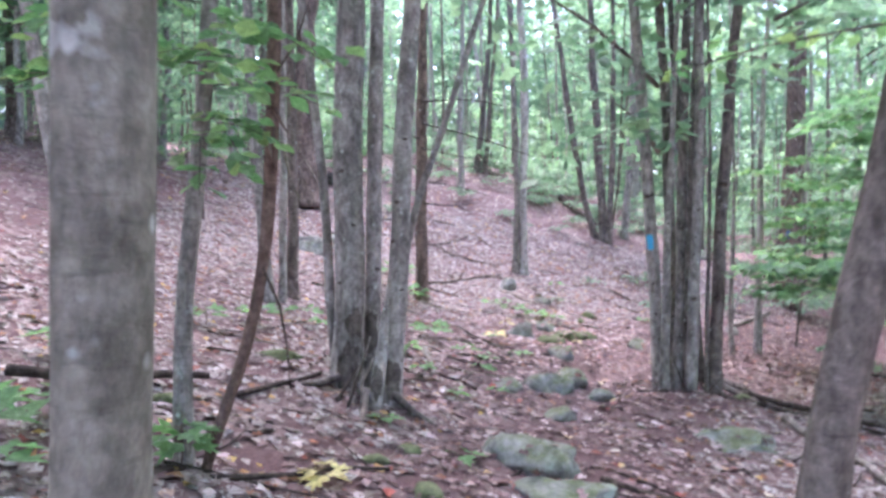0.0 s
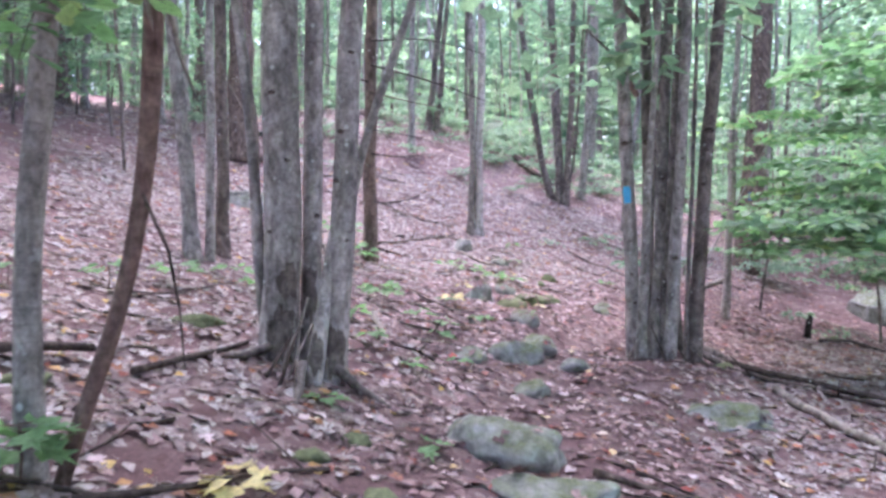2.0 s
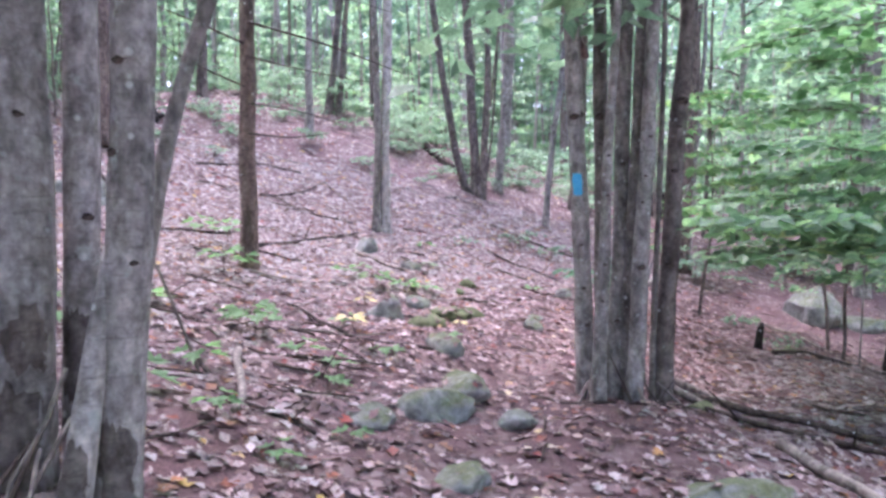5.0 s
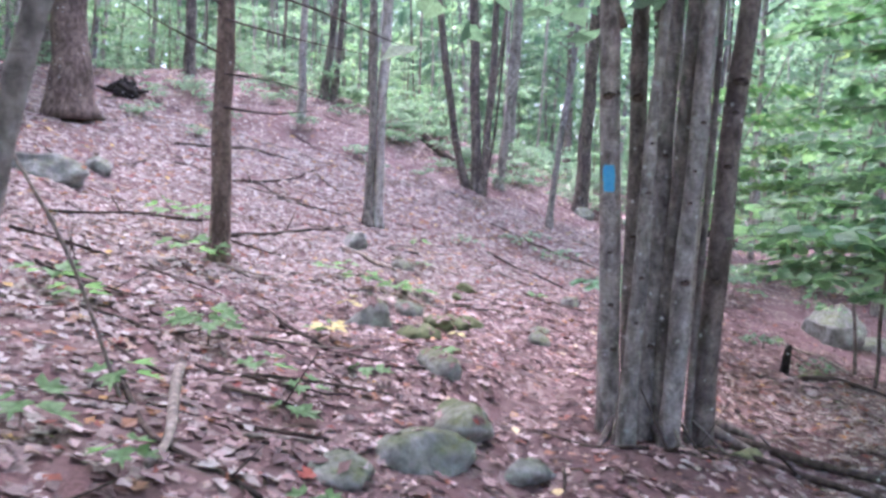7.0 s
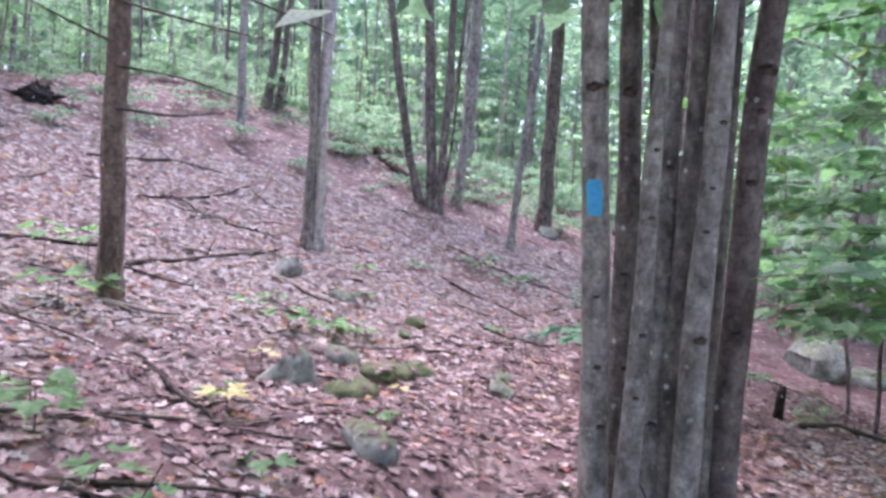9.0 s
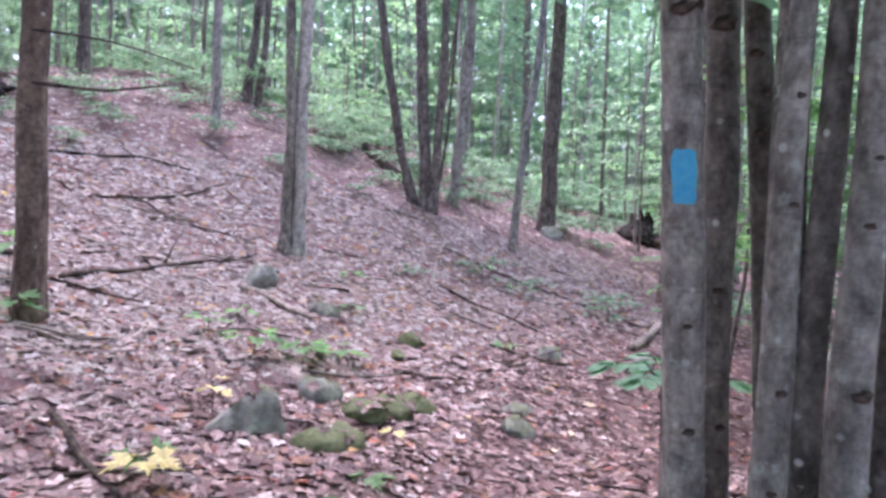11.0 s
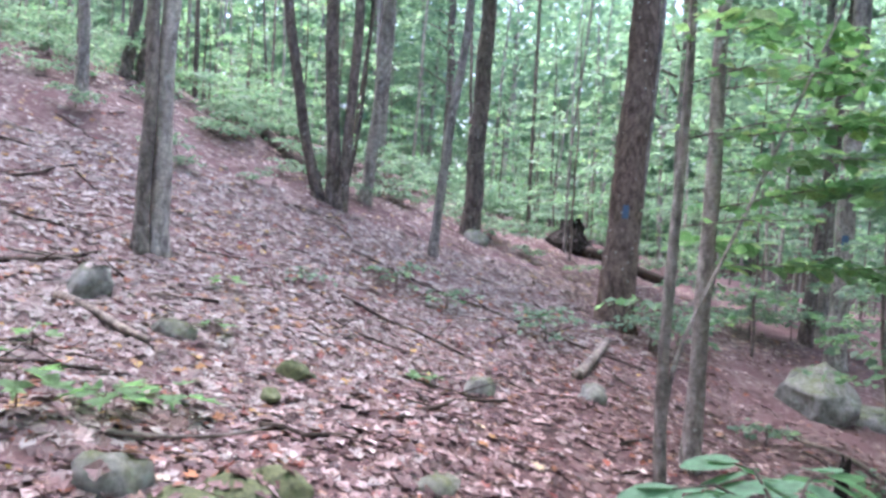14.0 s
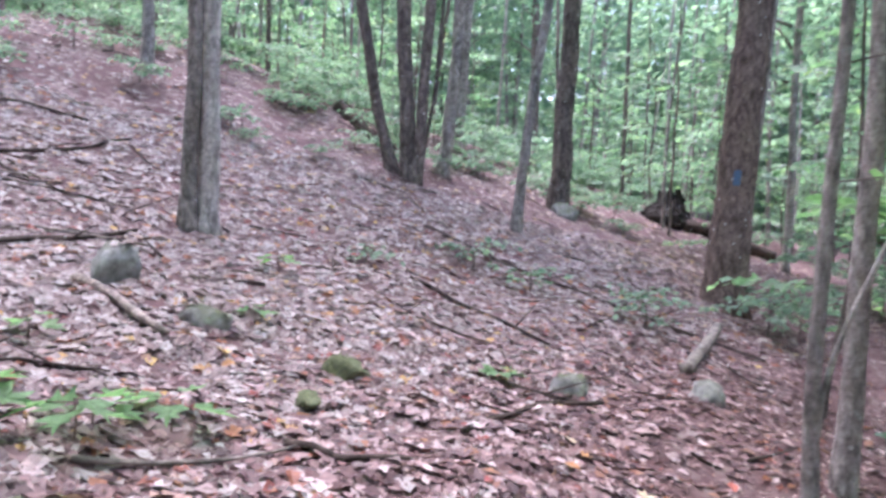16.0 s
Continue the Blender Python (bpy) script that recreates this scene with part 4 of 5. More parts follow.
while count < 30:
    x, y = spot_rng.uniform(-14, 18), spot_rng.uniform(-10, 9)
    right, left = x > 0.62 * max(y, 0) + 3.6, x < -0.62 * max(y, 0) - 3.2
    if not (right or left or (y < -3 and abs(x) > 1.2)) or any(math.hypot(x - a, y - b) < 1.6 for a, b in stand):
        continue
    stand.append((x, y))
    copy_thing(WOOD[int(spot_rng.integers(0, 6))], settle(x, y, spot_rng.uniform(0, 360)))
    count += 1
for x, y, turn, k in ((11.4, 12.1, 20, 2), (13.4, 14.2, 130, 3), (14.4, 19.2, 250, 0), (12.0, 20.9, 75, 2), (15.2, 16.6, 310, 5), (10.6, 10.0, 190, 5), (-6.2, 13.0, 40, 3), (-5.4, 19.6, 160, 2)):
    copy_thing(WOOD[k], settle(x, y, turn))


def far_woods():
    """Leaf masses of the deep wood, beyond the trees that can be told apart."""
    rng = np.random.default_rng(8)
    n = 170000
    a = np.where(rng.random(n) < 0.85, rng.uniform(-1.25, 1.35, n), rng.uniform(-math.pi, math.pi, n))
    d = rng.uniform(40, 72, n)
    x, y = 2 + d * np.sin(a), 8 + d * np.cos(a)
    clump = np.sin(a * 37) + np.sin(a * 23 + 1) + np.sin(a * 61 + 2)
    z = land(x, y) + rng.uniform(0, 1, n) ** 0.9 * (19 + 1.6 * clump)
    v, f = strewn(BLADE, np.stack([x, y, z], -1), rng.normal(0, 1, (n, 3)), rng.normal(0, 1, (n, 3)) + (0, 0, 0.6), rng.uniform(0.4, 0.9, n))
    tagged(new("far_woods", mesh_of("far_woods", v, f, HAZY_GREEN)), "distant green leaves of the deep wood", "woods", kind="stuff")


far_woods()


# ---- stones ----
ROCKS = []


def rock(x, y, w, d, h, seed, mat, label, turn=0.0, name="rock", sink=0.47, blocky=0.45, faces=10):
    bm = bmesh.new()
    bmesh.ops.create_icosphere(bm, subdivisions=3 if w < 0.6 else 4, radius=1)
    off = Vector((seed * 3.1, seed * 1.7, seed * 0.9))
    rnd = random.Random(seed)
    cuts = [(Vector((rnd.gauss(0, 1), rnd.gauss(0, 1), rnd.gauss(0.35, 0.7))).normalized(), rnd.uniform(0.6, 0.9)) for _ in range(faces)]
    for v in bm.verts:
        c = v.co.copy()
        k = 1 + blocky * 0.5 * noise.noise(c * 1.1 + off) + 0.17 * noise.noise(c * 3 + off) + 0.04 * noise.noise(c * 8 + off)
        for cut, depth in cuts:
            over = c.dot(cut) - depth
            if over > 0:
                c -= cut * over
        v.co = c * k * 1.15
        v.co = Vector((v.co.x * w / 2, v.co.y * d / 2, v.co.z * h * 0.62))
    me = bpy.data.meshes.new(name)
    bm.to_mesh(me)
    bm.free()
    me.materials.append(mat)
    me.shade_smooth()
    ob = new(name, me)
    ob.matrix_basis = pose(x, y, height(x, y) + h * (0.5 - sink), 0, 0, turn)
    if name == "rock":
        ROCKS.append((x, y, max(w, d) * 0.62, ob.matrix_basis.copy(), BVHTree.FromPolygons([v.co for v in me.vertices], [p.vertices for p in me.polygons])))
    return tagged(ob, label, "moss" if name == "moss_cushion" else "rock", "stones on the forest floor")


GREY_ROCK, MOSS_ROCK = "grey lichened stone half sunk in leaves", "rounded stone with green moss on top"
rock(0.55, 5.15, 0.66, 0.5, 0.26, 1, STONE, "low flat grey-green stone beside the trail", -25)
rock(0.68, 4.42, 0.62, 0.42, 0.2, 2, STONE, GREY_ROCK, -12)
rock(1.10, 7.80, 0.50, 0.40, 0.22, 3, MOSSY_STONE, MOSS_ROCK, 20)
rock(1.46, 8.48, 0.36, 0.62, 0.20, 4, MOSSY_STONE, MOSS_ROCK, 18)
rock(1.52, 9.45, 0.27, 0.46, 0.24, 5, MOSSY_STONE, MOSS_ROCK, 15)
rock(1.04, 6.65, 0.34, 0.28, 0.17, 6, MOSSY_STONE, GREY_ROCK, 35)
rock(0.66, 7.42, 0.3, 0.3, 0.14, 7, STONE, GREY_ROCK, 15)
rock(1.66, 7.76, 0.27, 0.25, 0.15, 8, STONE, GREY_ROCK, 60)
rock(1.13, 10.76, 0.40, 0.36, 0.34, 9, STONE, "upright grey stone among fallen leaves", 5)
rock(1.57, 10.68, 0.46, 0.36, 0.2, 10, MOSS, "stone wholly grown over with green moss", 40)
for x, y, w, seed in ((1.84, 11.28, 0.36, 11), (2.05, 11.44, 0.40, 33), (2.28, 11.62, 0.34, 34)):
    rock(x, y, w, 0.6 * w, 0.13, seed, MOSS, "low mossy stone in a ridge of stones", -45, "rock", 0.5, 0.5, 2)
rock(1.62, 11.42, 0.28, 0.26, 0.24, 31, MOSSY_STONE, MOSS_ROCK, 15)
rock(2.95, 11.3, 0.25, 0.24, 0.17, 12, MOSSY_STONE, MOSS_ROCK, 0)
rock(1.32, 14.35, 0.36, 0.34, 0.29, 13, STONE, GREY_ROCK, 25)
rock(1.9, 13.78, 0.3, 0.26, 0.18, 14, MOSSY_STONE, MOSS_ROCK, 0)
rock(2.73, 13.5, 0.27, 0.24, 0.18, 15, MOSS, "small mossy stone in the leaves", 0)
rock(4.25, 13.66, 0.26, 0.24, 0.21, 16, MOSSY_STONE, GREY_ROCK, 0)
rock(5.5, 13.92, 0.26, 0.25, 0.2, 17, STONE, "small pale grey stone on bare soil", 0)
rock(-2.5, 13.7, 0.95, 0.6, 0.36, 18, STONE, "long grey boulder on the slope", 8)
rock(-2.08, 14.85, 0.36, 0.3, 0.26, 19, STONE, GREY_ROCK, 0)
rock(9.85, 15.35, 1.0, 0.9, 0.85, 21, STONE, "large grey boulder beside the trail", 20, "boulder", 0.34, 0.4)
rock(10.85, 15.4, 1.1, 0.7, 0.4, 22, STONE, "low boulder leaning on the large one", -15, "boulder")
rock(2.5, 6.6, 0.92, 0.5, 0.2, 23, MOSSY_STONE, "broad flat stone with lichen and moss", 5, "rock", 0.56)
rock(7.3, 21.0 - 0.35, 0.5, 0.4, 0.25, 24, STONE, GREY_ROCK, 0)
rock(6.95, 12.2, 0.42, 0.36, 0.24, 25, MOSS, "green mossy lump beside the charred stump", 0)
rock(3.12, 11.72, 0.24, 0.24, 0.14, 26, MOSSY_STONE, MOSS_ROCK, 0)
for x, y, w, d, h, s in ((-1.45, 6.35, 0.42, 0.25, 0.1, 41), (-0.45, 4.45, 0.18, 0.14, 0.09, 42), (-0.12, 4.0, 0.2, 0.18, 0.1, 43), (-0.25, 4.75, 0.16, 0.12, 0.07, 44), (3.35, 8.3, 0.2, 0.16, 0.1, 45), (0.12, 3.9, 0.22, 0.2, 0.12, 46), (2.45, 12.9, 0.16, 0.14, 0.08, 47), (-1.7, 4.5, 0.22, 0.2, 0.08, 48)):
    rock(x, y, w, d, h, s, MOSS, "cushion of green moss on the forest floor", 0, "moss_cushion")


# ---- fallen wood ----
def fallen(name, label, points, r0, r1, mat, seed, lift=0.6, category="fallen branch", twigs=0):
    """A stick or log that follows the ground along plan points."""
    line, n = [], 0
    for (ax, ay), (bx, by) in zip(points, points[1:]):
        for q in np.linspace(0, 1, 6)[(1 if line else 0):]:
            x, y = ax + (bx - ax) * q, ay + (by - ay) * q
            line.append((x, y, height(x, y) + r0 * lift + 0.012))
    line = np.array(line)
    rng = np.random.default_rng(seed)
    line += rng.normal(0, r0 * 0.35, line.shape) * (1, 1, 0.3)
    ob = new(name, mesh_of(name, *tube(line, np.linspace(r0, r1, len(line)), 8, 0.08, seed, step=0.12), mat, True))
    tagged(ob, label, category, "wood lying on the forest floor")
    for i in range(twigs):
        k = rng.integers(1, len(line) - 1)
        p = line[k]
        w = np.array((rng.normal(0, 1), rng.normal(0, 1), 0.5))
        w = w / np.linalg.norm(w) * rng.uniform(0.2, 0.5)
        part("twig", mesh_of("twig", *tube((p, p + w * 0.6, p + w), (r0 * 0.4, r0 * 0.3, 0.003), 5, 0.05, i), mat, True), ob)
    return ob


DARK_STICK, PALE_STICK = "dark rotting branch lying in the leaves", "pale barkless branch lying in the leaves"
fallen("fallen_branch", PALE_STICK, ((3.45, 7.45), (3.5, 6.9), (3.5, 6.3), (3.4, 5.6)), 0.045, 0.03, PALE_WOOD, 1)
fallen("fallen_branch", DARK_STICK, ((-0.3, 13.2), (0.4, 14.3), (1.3, 15.5)), 0.024, 0.014, DEAD_WOOD, 2, twigs=2)
fallen("fallen_branch", DARK_STICK, ((-1.4, 4.95), (-1.23, 5.2), (-1.0, 6.05)), 0.022, 0.015, DEAD_WOOD, 3)
fallen("fallen_branch", DARK_STICK, ((-2.3, 3.9), (-1.97, 4.3), (-1.6, 5.0)), 0.032, 0.022, DEAD_WOOD, 4, 2.2)
fallen("fallen_log", "dark rotten log on the slope", ((3.8, 22.9), (4.2, 21.9), (4.5, 21.2)), 0.12, 0.09, DEAD_WOOD, 5, category="log")
fallen("fallen_branch", DARK_STICK, ((4.2, 17.7), (5.6, 16.4), (7.2, 15.4)), 0.02, 0.012, DEAD_WOOD, 6, twigs=3)
fallen("fallen_log", "weathered log end across the soil bank", ((5.7, 14.5), (6.4, 15.3), (7.3, 16.3)), 0.06, 0.05, PALE_WOOD, 7, category="log")
fallen("fallen_branch", DARK_STICK, ((1.15, 14.2), (1.55, 13.6), (1.75, 13.35)), 0.035, 0.02, PALE_WOOD, 8)
fallen("fallen_branch", DARK_STICK, ((3.6, 15.7), (4.0, 15.2), (4.5, 14.6)), 0.02, 0.012, DEAD_WOOD, 9, twigs=2)
fallen("fallen_branch", DARK_STICK, ((6.6, 11.9), (7.4, 11.9), (8.6, 11.5)), 0.04, 0.03, DEAD_WOOD, 10)
fallen("fallen_branch", DARK_STICK, ((3.4, 8.55), (4.0, 8.2), (5.0, 7.4)), 0.035, 0.02, DEAD_WOOD, 11, twigs=2)
fallen("fallen_branch", DARK_STICK, ((3.3, 8.3), (3.9, 7.7), (4.4, 7.3)), 0.028, 0.018, DEAD_WOOD, 12, twigs=2)
fallen("fallen_branch", DARK_STICK, ((1.0, 4.9), (1.35, 4.7), (1.75, 4.75)), 0.02, 0.012, DEAD_WOOD, 13)
fallen("fallen_branch", DARK_STICK, ((-1.1, 3.4), (-0.7, 3.9), (-0.35, 4.3)), 0.016, 0.01, DEAD_WOOD, 14, twigs=1)
fallen("fallen_branch", DARK_STICK, ((-1.0, 3.15), (-0.6, 3.5), (-0.3, 3.55)), 0.018, 0.01, DEAD_WOOD, 15)
fallen("fallen_branch", DARK_STICK, ((-0.4, 8.0), (-0.2, 7.4), (0.3, 7.0)), 0.016, 0.01, DEAD_WOOD, 16, twigs=2)
fallen("fallen_branch", PALE_STICK, ((-0.2, 8.5), (-0.1, 7.6), (-0.1, 7.0)), 0.03, 0.02, PALE_WOOD, 17)
stick_rng = np.random.default_rng(207)
for i in range(34):
    x, y, a = stick_rng.uniform(-1.6, 4.2), stick_rng.uniform(7.6, 16.5), stick_rng.uniform(-0.7, 0.5)
    ln = stick_rng.uniform(0.25, 0.9)
    dx, dy, bow = 0.5 * ln * math.cos(a), 0.5 * ln * math.sin(a), stick_rng.uniform(-0.08, 0.08)
    if float(off_trail(np.float64(x), np.float64(y))) < 0.9:
        continue
    fallen("fallen_stick", "thin dead stick on the leaf litter", ((x - dx, y - dy), (x + bow, y + bow), (x + dx, y + dy)), 0.013, 0.007, DEAD_WOOD if i % 3 else PALE_WOOD, 220 + i, 0.9, "fallen branch", i % 3)
fallen("fallen_branch", DARK_STICK, ((0.2, 10.6), (0.45, 10.0), (0.7, 9.6)), 0.02, 0.012, DEAD_WOOD, 18)
fallen("fallen_branch", DARK_STICK, ((-0.6, 13.5), (-1.3, 13.2), (-2.0, 12.4)), 0.02, 0.012, DEAD_WOOD, 19, twigs=2)
fallen("fallen_branch", DARK_STICK, ((-0.3, 16.2), (0.4, 17.2), (0.9, 18.2)), 0.022, 0.014, DEAD_WOOD, 20)
fallen("fallen_branch", DARK_STICK, ((-1.5, 17.5), (-0.4, 18.3), (0.4, 18.4)), 0.022, 0.014, DEAD_WOOD, 21, twigs=2)
fallen("fallen_branch", DARK_STICK, ((3.2, 12.6), (3.9, 13.3), (4.4, 13.5)), 0.02, 0.012, DEAD_WOOD, 22, twigs=2)
fallen("fallen_branch", DARK_STICK, ((2.3, 12.3), (2.55, 12.1), (2.9, 12.2)), 0.018, 0.012, DEAD_WOOD, 23)
fallen("fallen_branch", PALE_STICK, ((7.9, 14.0), (8.3, 13.4), (8.2, 12.9)), 0.025, 0.015, PALE_WOOD, 24)
litter_rng = np.random.default_rng(61)
for i in range(110):
    x, y = litter_rng.uniform(-4, 8), litter_rng.uniform(3, 22)
    a, ln = litter_rng.uniform(0, 6.28), litter_rng.uniform(0.25, 0.8)
    fallen("stick", "thin dark stick among the leaves", ((x, y), (x + ln * math.cos(a), y + ln * math.sin(a))), 0.011, 0.005, DEAD_WOOD, 100 + i, category="stick")


def leaning_stick(x, y, dx, dy, h, r, mat, seed):
    """A stick propped against the foot of the painted clump."""
    z = height(x, y)
    me = mesh_of("stick", *tube(((x, y, z), (x + dx / 2, y + dy / 2, z + h / 2), (x + dx, y + dy, z + h)), (r, r * 0.8, r * 0.5), 6, 0.05, seed), mat, True)
    tagged(new("stick", me), "thin stick propped against a trunk's foot", "stick", "wood lying on the forest floor")


for i, (x, y, dx, dy, h) in enumerate(((2.42, 8.35, 0.16, 0.28, 0.24), (2.68, 8.12, -0.04, 0.32, 0.3), (2.8, 8.15, 0.02, 0.3, 0.22), (2.95, 8.2, -0.08, 0.28, 0.25), (3.2, 8.25, -0.15, 0.3, 0.2), (-0.72, 5.45, 0.1, 0.3, 0.35), (-0.62, 5.38, 0.0, 0.25, 0.3), (-0.8, 5.5, 0.12, 0.25, 0.2))):
    leaning_stick(x, y, dx, dy, h, 0.012, (PALE_WOOD, DEAD_WOOD)[i % 2], i)


def root(x, y, dx, dy, r, seed):
    z = height(x, y)
    pts = [(x + dx * q, y + dy * q, height(x + dx * q, y + dy * q) + (0.10 * (1 - q) ** 2 - 0.03 * q)) for q in (0, 0.3, 0.6, 1)]
    return mesh_of("root", *tube(pts, (r, r * 0.8, r * 0.5, r * 0.2), 7, 0.08, seed), BARK_BROWN, True)


for ob, rows in ((clump_b, ((2.6, 8.7, -0.4, -0.5), (2.8, 8.5, 0.1, -0.6), (3.2, 8.6, 0.6, -0.5), (3.3, 8.7, 0.8, -0.1))), (clump_a, ((-0.8, 5.8, -0.5, -0.3), (-0.6, 5.6, 0.0, -0.5), (-0.4, 5.7, 0.5, -0.2)))):
    for i, row in enumerate(rows):
        me = root(*row, 0.04, i)
        me.transform(Matrix.Translation(-ob.location))
        part("root", me, ob)


# ---- stumps ----
def charred_stump(x, y, h, r, seed):
    z = height(x, y)
    v, f = tube(((x, y, z - 0.08), (x + 0.02, y, z + h * 0.6), (x + 0.05, y, z + h)), (r * 1.2, r, r * 0.75), 10, 0.12, seed, 0.2, 0.05)
    rng = np.random.default_rng(seed)
    top = v[:, 2] > z + h - 0.03
    v[top, 2] += rng.uniform(-0.08, 0.06, top.sum())
    tagged(new("stump", mesh_of("stump", v, f, CHARRED, True)), "thin charred broken stump standing in the leaves", "stump")


charred_stump(6.6, 12.25, 0.4, 0.05, 3)
charred_stump(8.9, 12.4, 0.45, 0.06, 4)


def root_plate(x, y, w, h, seed):
    """A torn black stump with a spray of upturned roots."""
    ob = thing("root_plate", x, y, "black torn stump with upturned roots", "stump")
    rng = np.random.default_rng(seed)
    v, f = tube(((0, 0, -0.1), (0.05 * w, 0, h * 0.4), (0.12 * w, 0, h * 0.9)), (0.40 * w, 0.30 * w, 0.15 * w), 14, 0.26, seed, 0.5, 0.06)
    v += rng.normal(0, 0.026, v.shape)
    v[v[:, 2] > h * 0.75, 2] += rng.uniform(-0.15, 0.2, (v[:, 2] > h * 0.75).sum()) * h
    part("stump_body", mesh_of("stump_body", v, f, CHARRED), ob)
    for i in range(12):
        a = rng.uniform(-0.3, 3.4)
        p = np.array((0.1 * w * math.cos(a), rng.normal(0, 0.1) * w, h * 0.2))
        q = p + np.array((0.5 * w * math.cos(a), rng.normal(0, 0.25) * w, h * rng.uniform(-0.1, 0.45) * abs(math.sin(a))))
        part("root", mesh_of("root", *tube((p, (p + q) / 2 + rng.normal(0, 0.04, 3), q), (0.06, 0.035, 0.012), 6, 0.1, i), CHARRED, True), ob)


root_plate(10.9, 23.3, 0.95, 0.72, 6)
fallen("fallen_log", "dark log lying beside the torn stump", ((11.0, 22.9), (11.8, 22.6), (12.8, 22.2)), 0.16, 0.13, DEAD_WOOD, 30, category="log")
root_plate(-2.85, 20.2, 0.75, 0.26, 7)


# ---- seedlings and low plants ----
def seedling(x, y, h, n, size, mat, label, seed, template=LOBED, name="maple_seedling", spreadout=0.6, wood=None, low=0.55):
    rng = np.random.default_rng(seed)
    ob = thing(name, x, y, label, "seedling", "green plants on the forest floor")
    part("stem", mesh_of("stem", *tube(((0, 0, -0.03), (0.01, 0, h * 0.5), (0, 0.01, h)), (0.005, 0.004, 0.003), 5, 0, seed, step=0.05), wood or BARK_RED, True), ob)
    for i in range(n):
        a = 2.4 * i + rng.uniform(-0.3, 0.3)
        z = h * (low + (1 - low) * (i + 1) / n)
        d = np.array((math.cos(a), math.sin(a), 0.1))
        ln = size * spreadout * rng.uniform(0.5, 1.2)
        p = np.array((0, 0, z))
        stalk = part("leaf_stalk", mesh_of("leaf_stalk", *tube((p, p + d * ln * 0.6, p + d * ln), (0.003, 0.002, 0.0015), 4, 0, i, step=0.1), wood or BARK_RED, True), ob)
        v, f = strewn(template, [p + d * ln], [d - np.array((0, 0, rng.uniform(0.1, 0.45)))], [np.array((0, 0, 1.0)) + rng.normal(0, 0.2, 3)], size * rng.uniform(0.85, 1.2))
        part("leaf", mesh_of("leaf", v, f, mat), stalk)
    return ob


BRIGHT = "bright green maple seedling with lobed leaves"
for i, (x, y, h, n, s) in enumerate(((-1.27, 3.5, 0.20, 14, 0.10), (-1.89, 7.67, 0.2, 6, 0.12), (-0.1, 9.06, 0.22, 6, 0.12), (0.23, 8.64, 0.12, 4, 0.1), (0.5, 8.32, 0.1, 4, 0.09), (-0.18, 9.29, 0.2, 6, 0.12), (0.43, 8.12, 0.08, 3, 0.09), (-0.63, 7.23, 0.14, 5, 0.13),
                                     (-1.22, 9.76, 0.2, 6, 0.13), (-0.96, 9.41, 0.16, 5, 0.12), (-0.53, 11.44, 0.3, 6, 0.13), (1.58, 12.15, 0.12, 4, 0.09), (0.87, 12.63, 0.14, 5, 0.1), (1.55, 12.0, 0.16, 6, 0.12), (1.85, 12.3, 0.14, 5, 0.12), (1.2, 11.9, 0.18, 6, 0.12),
                                     (3.77, 13.71, 0.08, 5, 0.09), (-0.35, 12.05, 0.2, 6, 0.1), (-0.45, 5.35, 0.06, 5, 0.07), (0.1, 4.9, 0.05, 4, 0.09), (-1.9, 3.6, 0.2, 7, 0.12), (-2.0, 3.2, 0.25, 7, 0.13), (-2.3, 4.6, 0.25, 7, 0.13), (-2.5, 5.2, 0.22, 7, 0.12),
                                     (-1.8, 2.9, 0.15, 6, 0.11), (-2.6, 6.2, 0.2, 6, 0.12), (-2.2, 6.9, 0.2, 6, 0.12), (-1.6, 8.6, 0.15, 5, 0.11), (-1.3, 8.2, 0.12, 5, 0.1), (0.1, 6.6, 0.1, 4, 0.08), (-0.2, 6.9, 0.12, 4, 0.08), (1.1, 13.2, 0.12, 4, 0.09), (2.2, 13.9, 0.1, 4, 0.08), (2.4, 15.2, 0.15, 5, 0.1),
                                     (-0.9, 12.6, 0.4, 7, 0.12), (-0.6, 12.9, 0.35, 7, 0.12), (1.7, 10.1, 0.06, 3, 0.08), (0.9, 8.9, 0.08, 3, 0.09), (-0.4, 7.9, 0.12, 4, 0.1), (0.5, 7.0, 0.06, 3, 0.08), (0.67, 9.97, 0.1, 4, 0.09))):
    seedling(x, y, h, n, 1.35 * s, SEEDLING, BRIGHT, 400 + i)
for i, (x, y, h, n, s) in enumerate(((-0.66, 3.86, 0.08, 9, 0.125), (0.73, 9.8, 0.12, 6, 0.12), (2.0, 10.9, 0.08, 3, 0.08), (0.95, 10.9, 0.2, 4, 0.11))):
    seedling(x, y, h, n, s, YELLOW, "maple seedling turned autumn yellow", 450 + i)


